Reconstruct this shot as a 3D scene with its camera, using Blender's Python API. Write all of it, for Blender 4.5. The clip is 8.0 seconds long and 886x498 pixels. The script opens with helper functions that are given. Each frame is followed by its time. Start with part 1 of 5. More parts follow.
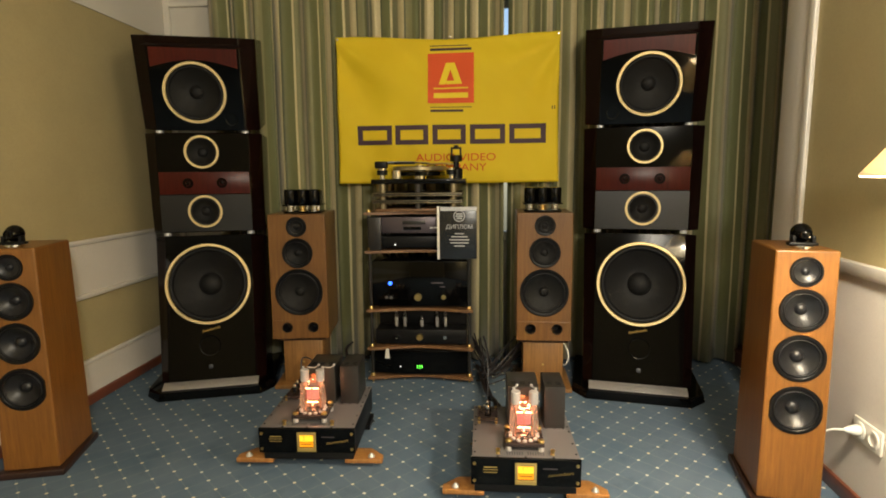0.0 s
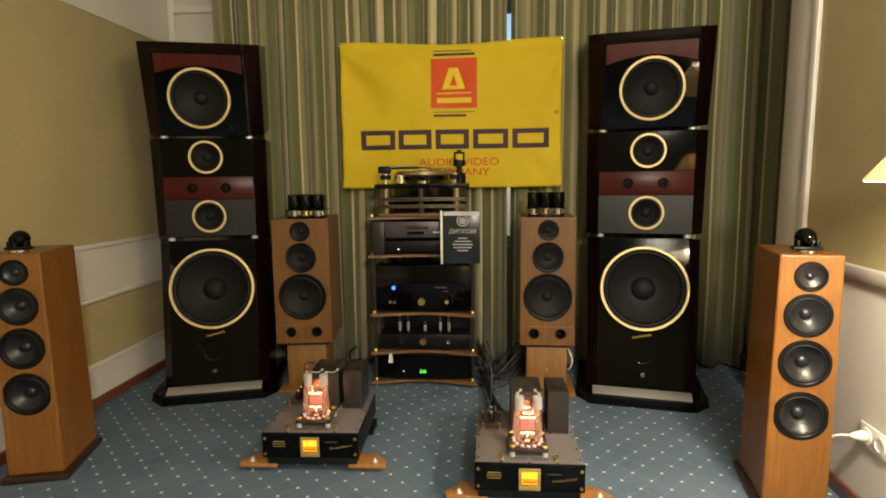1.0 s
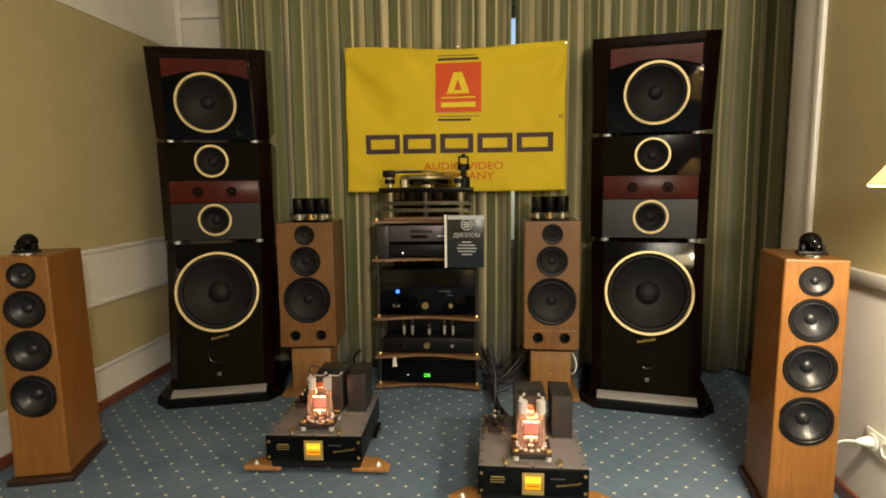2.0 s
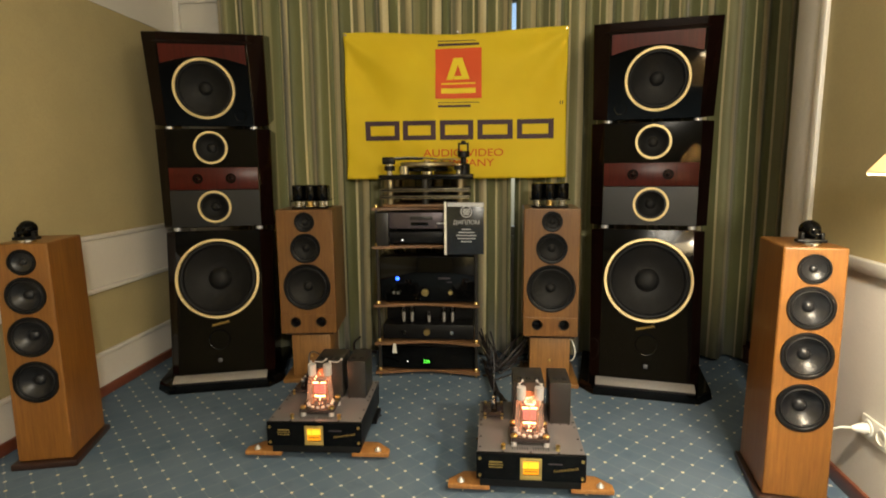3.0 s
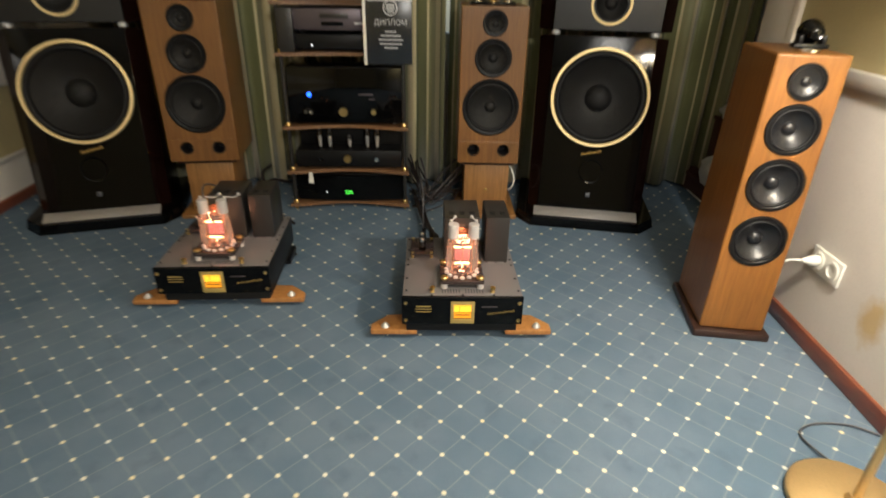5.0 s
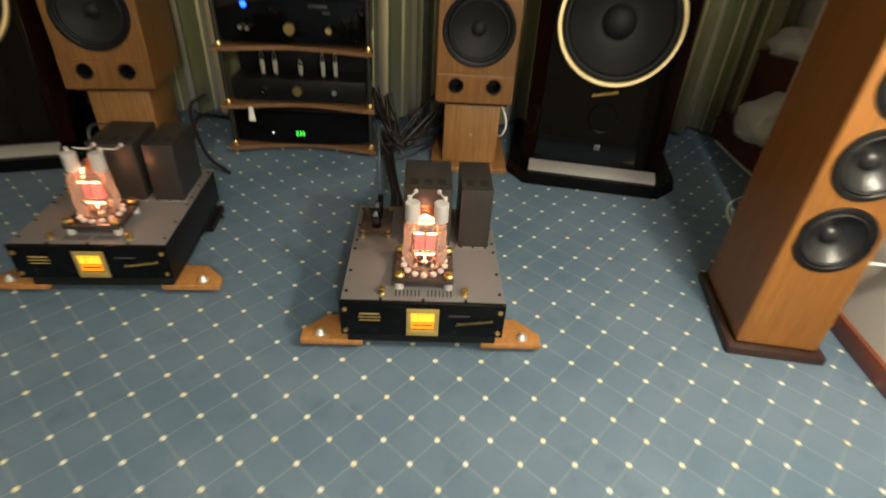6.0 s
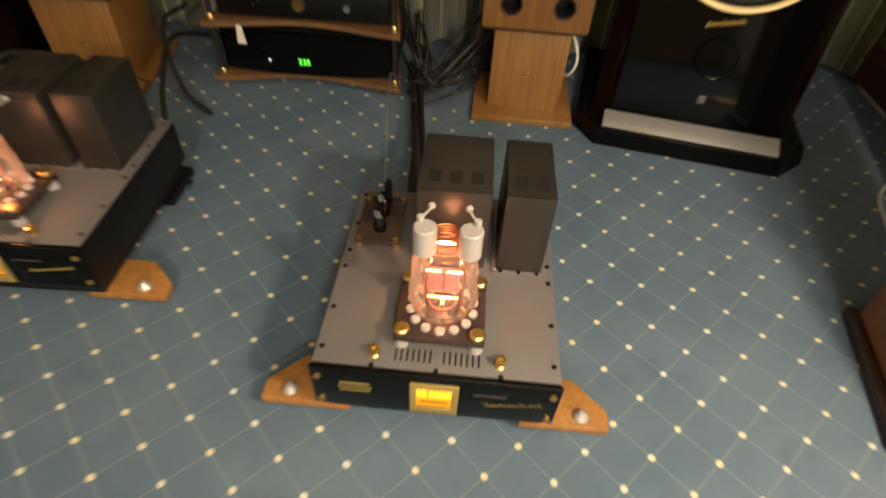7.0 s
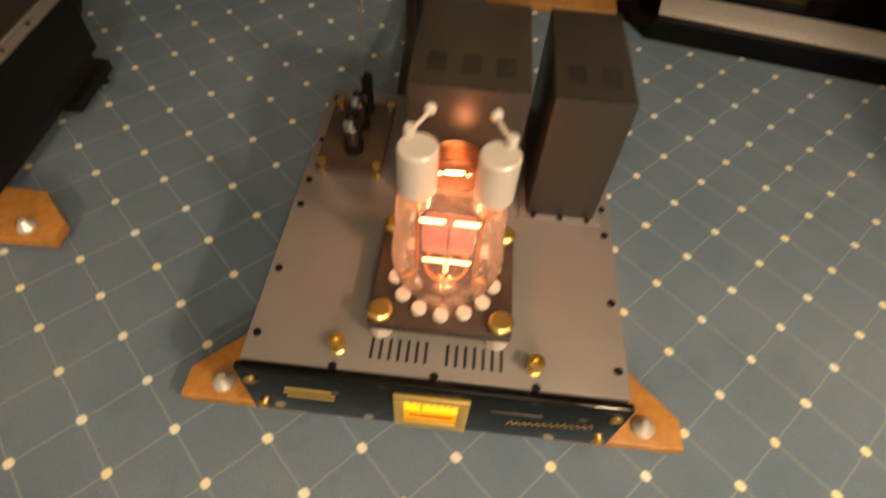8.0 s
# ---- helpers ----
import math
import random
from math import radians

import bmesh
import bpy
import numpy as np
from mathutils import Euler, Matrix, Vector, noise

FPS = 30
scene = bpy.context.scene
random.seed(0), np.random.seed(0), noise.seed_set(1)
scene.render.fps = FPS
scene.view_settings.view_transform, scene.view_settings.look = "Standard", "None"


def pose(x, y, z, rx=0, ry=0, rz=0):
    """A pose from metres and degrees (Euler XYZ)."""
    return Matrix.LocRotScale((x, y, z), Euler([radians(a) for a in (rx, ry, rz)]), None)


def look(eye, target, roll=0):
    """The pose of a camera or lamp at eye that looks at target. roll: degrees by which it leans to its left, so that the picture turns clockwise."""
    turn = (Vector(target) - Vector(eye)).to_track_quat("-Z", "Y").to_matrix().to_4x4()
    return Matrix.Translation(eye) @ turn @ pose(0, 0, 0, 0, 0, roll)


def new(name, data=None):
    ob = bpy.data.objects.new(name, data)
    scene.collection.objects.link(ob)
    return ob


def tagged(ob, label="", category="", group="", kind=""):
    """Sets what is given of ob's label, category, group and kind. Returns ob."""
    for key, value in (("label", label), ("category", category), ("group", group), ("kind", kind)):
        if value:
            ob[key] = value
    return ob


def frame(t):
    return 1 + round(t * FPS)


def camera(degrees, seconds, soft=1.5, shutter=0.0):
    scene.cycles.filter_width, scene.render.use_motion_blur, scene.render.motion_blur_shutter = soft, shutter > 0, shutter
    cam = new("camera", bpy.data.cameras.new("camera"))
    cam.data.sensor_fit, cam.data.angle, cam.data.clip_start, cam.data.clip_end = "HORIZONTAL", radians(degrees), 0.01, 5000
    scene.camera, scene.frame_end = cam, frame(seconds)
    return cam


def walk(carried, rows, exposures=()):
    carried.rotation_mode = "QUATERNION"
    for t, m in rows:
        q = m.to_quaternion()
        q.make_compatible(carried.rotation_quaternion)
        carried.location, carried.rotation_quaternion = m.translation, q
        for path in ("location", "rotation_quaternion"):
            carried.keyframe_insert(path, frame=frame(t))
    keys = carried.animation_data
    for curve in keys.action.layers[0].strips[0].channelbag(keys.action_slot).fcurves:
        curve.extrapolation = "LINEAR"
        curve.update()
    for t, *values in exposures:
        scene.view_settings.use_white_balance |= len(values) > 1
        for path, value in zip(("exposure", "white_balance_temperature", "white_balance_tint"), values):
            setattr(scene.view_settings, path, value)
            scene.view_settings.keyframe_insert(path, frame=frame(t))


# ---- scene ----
cam = camera(78.5, 8.0, soft=1.8, shutter=0.9)
PATH = [
    (0, (0.024, 0.043, 1.204), (-0.103, 2.02, 0.932), -0.6),
    (0.5, (0.031, 0.042, 1.205), (-0.109, 2.019, 0.941), -0.7),
    (1, (0.024, 0.042, 1.207), (-0.115, 2.021, 0.95), -0.7),
    (1.5, (0.025, 0.039, 1.207), (-0.127, 2.018, 0.966), -0.8),
    (3, (0.035, 0.037, 1.211), (-0.125, 2.01, 0.919), -0.6),
    (3.5, (0.03, 0.04, 1.205), (-0.112, 1.993, 0.797), -0.6),
    (4, (0.042, 0.076, 1.188), (-0.029, 1.981, 0.581), -0.4),
    (4.5, (0.064, 0.175, 1.134), (0.076, 2.02, 0.362), 0.2),
    (5, (0.063, 0.405, 1.113), (0.142, 2.188, 0.21), 1.2),
    (5.2, (0.085, 0.493, 1.09), (0.18, 2.257, 0.153), 1.6),
    (6.3, (0.184, 1.091, 1.0), (0.268, 2.667, -0.229), 4.5),
    (6.5, (0.182, 1.199, 0.984), (0.223, 2.731, -0.301), 4.3),
    (7, (0.211, 1.444, 0.911), (0.17, 2.865, -0.495), 3.4),
    (7.5, (0.225, 1.641, 0.772), (0.202, 2.951, -0.74), 4.5),
    (8, (0.2, 1.688, 0.688), (0.179, 2.892, -0.909), 4.7),
]
walk(cam, [(t, look(eye, target, roll)) for t, eye, target, roll in PATH],
     exposures=[(0, 0.18, 6500, 10), (3.0, 0.18, 6500, 10), (3.5, 0.15, 6200, 10), (4.5, 0.1, 5800, 11), (5.2, 0.1, 5900, 12), (6.5, 0.15, 6050, 5), (7.5, 0.05, 7700, 20), (8, 0.0, 8100, 20)])

# ---------- light ----------
world = bpy.data.worlds.new("world")
scene.world = world
world.use_nodes = True
WN = world.node_tree
sky = WN.nodes.new("ShaderNodeTexSky")
sky.sky_type, sky.sun_disc, sky.sun_elevation, sky.sun_rotation = "NISHITA", False, radians(20), radians(180)
WN.links.new(sky.outputs[0], WN.nodes["Background"].inputs[0])
WN.nodes["Background"].inputs[1].default_value = 0.15


def lamp(name, kind, place, watts, colour, size=0.1, turn=(0, 0, 0)):
    data = bpy.data.lights.new(name, kind)
    data.energy, data.color = watts, colour
    if kind == "AREA":
        data.shape, data.size = "DISK", size
    else:
        data.shadow_soft_size = size
    ob = new(name, data)
    ob.matrix_world = pose(*place, *turn)
    return ob


LAMP = (1.075, 1.235)
lamp("floor_lamp_bulb", "POINT", (*LAMP, 1.27), 78.0, (1.0, 0.88, 0.68), 0.06)
# two unseen lamps, added to lift the general light in the room
FILL_LAMP = (0.95, 0.80, 2.47)
FILL_LAMPS = (FILL_LAMP, (0.60, -1.00, 1.90))
for place, watts in zip(FILL_LAMPS, (24.0, 170.0)):
    lamp("pendant_lamp_bulb", "POINT", place, watts, (1.0, 0.92, 0.77), 0.115)

TUBES = ((0.200, 2.018), (-0.679, 2.213))
for tx, ty in TUBES:
    lamp("tube_glow", "POINT", (tx, ty, 0.285), 1.7, (1.0, 0.36, 0.16), 0.022)

# ---------- materials ----------


def nodes(name):
    m = bpy.data.materials.new(name)
    m.use_nodes = True
    t = m.node_tree
    return m, t, t.nodes["Principled BSDF"]


def math_(t, op, a, b=None, c=None):
    n = t.nodes.new("ShaderNodeMath")
    n.operation = op
    for i, v in enumerate((a, b, c)):
        if v is None:
            continue
        if isinstance(v, (int, float)):
            n.inputs[i].default_value = v
        else:
            t.links.new(v, n.inputs[i])
    return n.outputs[0]


def mix(t, fac, a, b):
    n = t.nodes.new("ShaderNodeMix")
    n.data_type = "RGBA"
    for i, v in ((0, fac), (6, a), (7, b)):
        if isinstance(v, (int, float)):
            n.inputs[i].default_value = v
        elif isinstance(v, tuple):
            n.inputs[i].default_value = (*v, 1)
        else:
            t.links.new(v, n.inputs[i])
    return n.outputs[2]


def noise_(t, scale, detail=4, stretch=(1, 1, 1), rough=0.6):
    co = t.nodes.new("ShaderNodeTexCoord")
    mp = t.nodes.new("ShaderNodeMapping")
    mp.inputs["Scale"].default_value = stretch
    n = t.nodes.new("ShaderNodeTexNoise")
    n.inputs["Scale"].default_value, n.inputs["Detail"].default_value, n.inputs["Roughness"].default_value = scale, detail, rough
    t.links.new(co.outputs["Object"], mp.inputs[0])
    t.links.new(mp.outputs[0], n.inputs["Vector"])
    return n.outputs["Fac"]


def ramp(t, fac, lo, hi):
    n = t.nodes.new("ShaderNodeMapRange")
    n.inputs["From Min"].default_value, n.inputs["From Max"].default_value = lo, hi
    t.links.new(fac, n.inputs["Value"])
    return n.outputs[0]


def bump(t, bs, height, strength, dist=0.002):
    b = t.nodes.new("ShaderNodeBump")
    b.inputs["Strength"].default_value, b.inputs["Distance"].default_value = strength, dist
    t.links.new(height, b.inputs["Height"])
    t.links.new(b.outputs[0], bs.inputs["Normal"])


def surface(name, colour, rough=0.5, metal=0.0, vary=0.12, grain=180.0, stain=3.0, relief=0.05, coat=0.0, stretch=(1, 1, 1), spec=0.5):
    """Colour with fine grain and broad stains, uneven gloss and light relief."""
    m, t, bs = nodes(name)
    fine, broad = noise_(t, grain, 3, stretch), noise_(t, stain, 4)
    dark = tuple(c * (1 - 2 * vary) for c in colour)
    lite = tuple(min(1, c * (1 + vary)) for c in colour)
    mid = mix(t, ramp(t, broad, 0.3, 0.7), tuple(c * (1 - vary) for c in colour), lite)
    t.links.new(mix(t, math_(t, "MULTIPLY", ramp(t, fine, 0.45, 0.75), 0.5), mid, dark), bs.inputs["Base Color"])
    t.links.new(math_(t, "ADD", math_(t, "MULTIPLY", broad, 0.25 * rough), rough * 0.87), bs.inputs["Roughness"])
    bs.inputs["Metallic"].default_value = metal
    bs.inputs["Coat Weight"].default_value = coat
    bs.inputs["Coat Roughness"].default_value = 0.04
    if relief:
        bump(t, bs, fine, relief)
    bs.inputs["Specular IOR Level"].default_value = spec
    return m


def veneer(name, lite, dark, rough=0.35, coat=0.35):
    m, t, bs = nodes(name)
    g = noise_(t, 9.0, 6, (9, 9, 0.55), 0.65)
    fig = noise_(t, 2.2, 3, (3, 3, 0.6))
    pore = noise_(t, 260.0, 2, (1, 1, 0.06))
    c = mix(t, ramp(t, g, 0.32, 0.7), lite, dark)
    c = mix(t, math_(t, "MULTIPLY", ramp(t, fig, 0.35, 0.75), 0.45), c, tuple(x * 0.6 for x in dark))
    c = mix(t, math_(t, "MULTIPLY", ramp(t, pore, 0.55, 0.8), 0.35), c, tuple(x * 0.4 for x in dark))
    t.links.new(c, bs.inputs["Base Color"])
    bs.inputs["Roughness"].default_value = rough
    bs.inputs["Coat Weight"].default_value, bs.inputs["Coat Roughness"].default_value = coat, 0.12
    bump(t, bs, pore, 0.08)
    return m


def glow(name, colour, strength, base=(0.02, 0.02, 0.02)):
    m, t, bs = nodes(name)
    bs.inputs["Base Color"].default_value = (*base, 1)
    bs.inputs["Emission Color"].default_value = (*colour, 1)
    bs.inputs["Emission Strength"].default_value = strength
    return m


def glass(name, colour=(1, 1, 1), rough=0.02, alpha=0.0):
    m, t, bs = nodes(name)
    t.nodes.remove(bs)
    tr, gl, fr, mx = [t.nodes.new(k) for k in ("ShaderNodeBsdfTransparent", "ShaderNodeBsdfGlossy", "ShaderNodeFresnel", "ShaderNodeMixShader")]
    tr.inputs[0].default_value = (*colour, 1)
    gl.inputs["Roughness"].default_value = rough
    fr.inputs["IOR"].default_value = 1.5
    for a, b in ((fr.outputs[0], mx.inputs[0]), (tr.outputs[0], mx.inputs[1]), (gl.outputs[0], mx.inputs[2]), (mx.outputs[0], t.nodes["Material Output"].inputs[0])):
        t.links.new(a, b)
    return m


def hazed_glass():
    """Thin clear glass with a faint milky layer added to imitate the glow's haze."""
    m = glass("hazed_tube_glass")
    t = m.node_tree
    out = t.nodes["Material Output"]
    front = out.inputs[0].links[0].from_socket
    df, tl, ad, mx = [t.nodes.new(k) for k in ("ShaderNodeBsdfDiffuse", "ShaderNodeBsdfTranslucent", "ShaderNodeMixShader", "ShaderNodeMixShader")]
    df.inputs[0].default_value = tl.inputs[0].default_value = (0.9, 0.82, 0.74, 1)
    t.links.new(df.outputs[0], ad.inputs[1])
    t.links.new(tl.outputs[0], ad.inputs[2])
    ad.inputs[0].default_value = 0.6
    t.links.new(math_(t, "MULTIPLY", ramp(t, noise_(t, 30.0, 3), 0.2, 0.9), 0.22), mx.inputs[0])
    t.links.new(front, mx.inputs[1])
    t.links.new(ad.outputs[0], mx.inputs[2])
    t.links.new(mx.outputs[0], out.inputs[0])
    return m


def carpet_material():
    m, t, bs = nodes("carpet")
    co = t.nodes.new("ShaderNodeTexCoord")
    sep = t.nodes.new("ShaderNodeSeparateXYZ")
    t.links.new(co.outputs["Object"], sep.inputs[0])
    H = 0.0585
    wob = noise_(t, 40.0, 2)
    x = math_(t, "ADD", sep.outputs[0], math_(t, "MULTIPLY", math_(t, "SUBTRACT", wob, 0.5), 0.006))
    y = math_(t, "SUBTRACT", sep.outputs[1], 1.888)
    u = math_(t, "DIVIDE", math_(t, "ADD", x, y), 2 * H)
    v = math_(t, "DIVIDE", math_(t, "SUBTRACT", x, y), 2 * H)
    du = math_(t, "ABSOLUTE", math_(t, "SUBTRACT", u, math_(t, "ROUND", u)))
    dv = math_(t, "ABSOLUTE", math_(t, "SUBTRACT", v, math_(t, "ROUND", v)))
    big = math_(t, "MAXIMUM", du, dv)
    rnd = math_(t, "SQRT", math_(t, "ADD", math_(t, "MULTIPLY", du, du), math_(t, "MULTIPLY", dv, dv)))
    dot = math_(t, "SUBTRACT", 1.0, ramp(t, math_(t, "ADD", math_(t, "MULTIPLY", big, 0.4), math_(t, "MULTIPLY", rnd, 0.6)), 0.056, 0.088))
    line = math_(t, "SUBTRACT", 1.0, ramp(t, math_(t, "MINIMUM", du, dv), 0.006, 0.026))
    tuft = noise_(t, 420.0, 2)
    broad = noise_(t, 2.6, 5)
    foot = noise_(t, 9.0, 4)
    base = mix(t, ramp(t, broad, 0.35, 0.68), (0.094, 0.143, 0.198), (0.138, 0.184, 0.239))
    base = mix(t, math_(t, "MULTIPLY", ramp(t, foot, 0.56, 0.72), 0.40), base, (0.066, 0.098, 0.136))
    base = mix(t, math_(t, "MULTIPLY", ramp(t, tuft, 0.4, 0.7), 0.45), base, (0.060, 0.092, 0.132))
    base = mix(t, math_(t, "MULTIPLY", line, 0.42), base, (0.26, 0.29, 0.28))
    base = mix(t, dot, base, mix(t, ramp(t, noise_(t, 7.0, 1), 0.35, 0.65), (0.72, 0.62, 0.36), (0.66, 0.66, 0.58)))
    t.links.new(base, bs.inputs["Base Color"])
    bs.inputs["Roughness"].default_value = 0.95
    bs.inputs["Specular IOR Level"].default_value = 0.1
    bump(t, bs, tuft, 0.45, 0.003)
    return m


def curtain_material():
    """Woven stripes that run down the cloth, by the cloth's own width (UV)."""
    m, t, bs = nodes("curtain_cloth")
    uv = t.nodes.new("ShaderNodeUVMap")
    uv.uv_map = "cloth"
    sep = t.nodes.new("ShaderNodeSeparateXYZ")
    t.links.new(uv.outputs[0], sep.inputs[0])
    p = math_(t, "FRACT", math_(t, "DIVIDE", sep.outputs[0], 0.46))
    r = t.nodes.new("ShaderNodeValToRGB")
    r.color_ramp.interpolation = "CONSTANT"
    cream, sage, green, dark, tan = (0.63, 0.54, 0.31), (0.24, 0.225, 0.105), (0.145, 0.150, 0.056), (0.085, 0.088, 0.036), (0.46, 0.385, 0.205)
    stops = [(0, cream), (0.10, dark), (0.13, green), (0.30, cream), (0.335, sage), (0.46, tan), (0.56, dark), (0.585, sage), (0.70, green), (0.84, cream), (0.865, green), (0.95, tan)]
    e = r.color_ramp.elements
    e[0].position, e[0].color = 0, (*cream, 1)
    e[1].position, e[1].color = stops[1][0], (*stops[1][1], 1)
    for pos, c in stops[2:]:
        e.new(pos).color = (*c, 1)
    t.links.new(p, r.inputs[0])
    weave = noise_(t, 500.0, 2, (1, 1, 0.3))
    t.links.new(mix(t, math_(t, "MULTIPLY", ramp(t, weave, 0.4, 0.7), 0.25), r.outputs[0], (0.05, 0.06, 0.03)), bs.inputs["Base Color"])
    bs.inputs["Roughness"].default_value, bs.inputs["Sheen Weight"].default_value = 0.6, 0.3
    bump(t, bs, weave, 0.2)
    return m


def banner_material():
    m, t, bs = nodes("yellow_banner_cloth")
    broad, weave = noise_(t, 3.0, 3), noise_(t, 600.0, 2)
    c = mix(t, ramp(t, broad, 0.3, 0.7), (0.84, 0.62, 0.012), (0.90, 0.69, 0.02))
    t.links.new(c, bs.inputs["Base Color"])
    bs.inputs["Roughness"].default_value = 0.7
    bump(t, bs, weave, 0.1)
    tr = t.nodes.new("ShaderNodeBsdfTranslucent")
    tr.inputs[0].default_value = (0.9, 0.75, 0.1, 1)
    mx = t.nodes.new("ShaderNodeMixShader")
    mx.inputs[0].default_value = 0.3
    t.links.new(bs.outputs[0], mx.inputs[1])
    t.links.new(tr.outputs[0], mx.inputs[2])
    t.links.new(mx.outputs[0], t.nodes["Material Output"].inputs[0])
    return m


def shade_material():
    m, t, bs = nodes("lampshade_fabric")
    w = noise_(t, 300.0, 2)
    t.links.new(mix(t, w, (0.80, 0.72, 0.56), (0.88, 0.80, 0.64)), bs.inputs["Base Color"])
    bs.inputs["Roughness"].default_value = 0.8
    tr = t.nodes.new("ShaderNodeBsdfTranslucent")
    tr.inputs[0].default_value = (0.70, 0.56, 0.36, 1)
    mx = t.nodes.new("ShaderNodeMixShader")
    mx.inputs[0].default_value = 0.26
    t.links.new(bs.outputs[0], mx.inputs[1])
    t.links.new(tr.outputs[0], mx.inputs[2])
    t.links.new(mx.outputs[0], t.nodes["Material Output"].inputs[0])
    return m


def dado_material():
    """White wall paint; one blotchy yellow-brown patch low down paints the brass lamp's reflection."""
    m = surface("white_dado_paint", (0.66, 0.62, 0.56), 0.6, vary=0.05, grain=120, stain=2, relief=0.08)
    t = m.node_tree
    bs = t.nodes["Principled BSDF"]
    bare_paint = bs.inputs["Base Color"].links[0].from_socket
    co = t.nodes.new("ShaderNodeTexCoord")
    sep = t.nodes.new("ShaderNodeSeparateXYZ")
    t.links.new(co.outputs["Object"], sep.inputs[0])
    dy = math_(t, "DIVIDE", math_(t, "SUBTRACT", sep.outputs[1], 1.655), 0.050)
    dz = math_(t, "DIVIDE", math_(t, "SUBTRACT", sep.outputs[2], 0.245), 0.085)
    d = math_(t, "SQRT", math_(t, "ADD", math_(t, "MULTIPLY", dy, dy), math_(t, "MULTIPLY", dz, dz)))
    d = math_(t, "ADD", d, math_(t, "MULTIPLY", math_(t, "SUBTRACT", noise_(t, 16.0, 4), 0.5), 1.6))
    # golden light thrown on the wall, put into the colour
    mask = math_(t, "MULTIPLY", math_(t, "SUBTRACT", 1.0, ramp(t, d, 0.45, 1.15)), 0.75)
    t.links.new(mix(t, mask, bare_paint, (0.50, 0.33, 0.09)), bs.inputs["Base Color"])
    return m


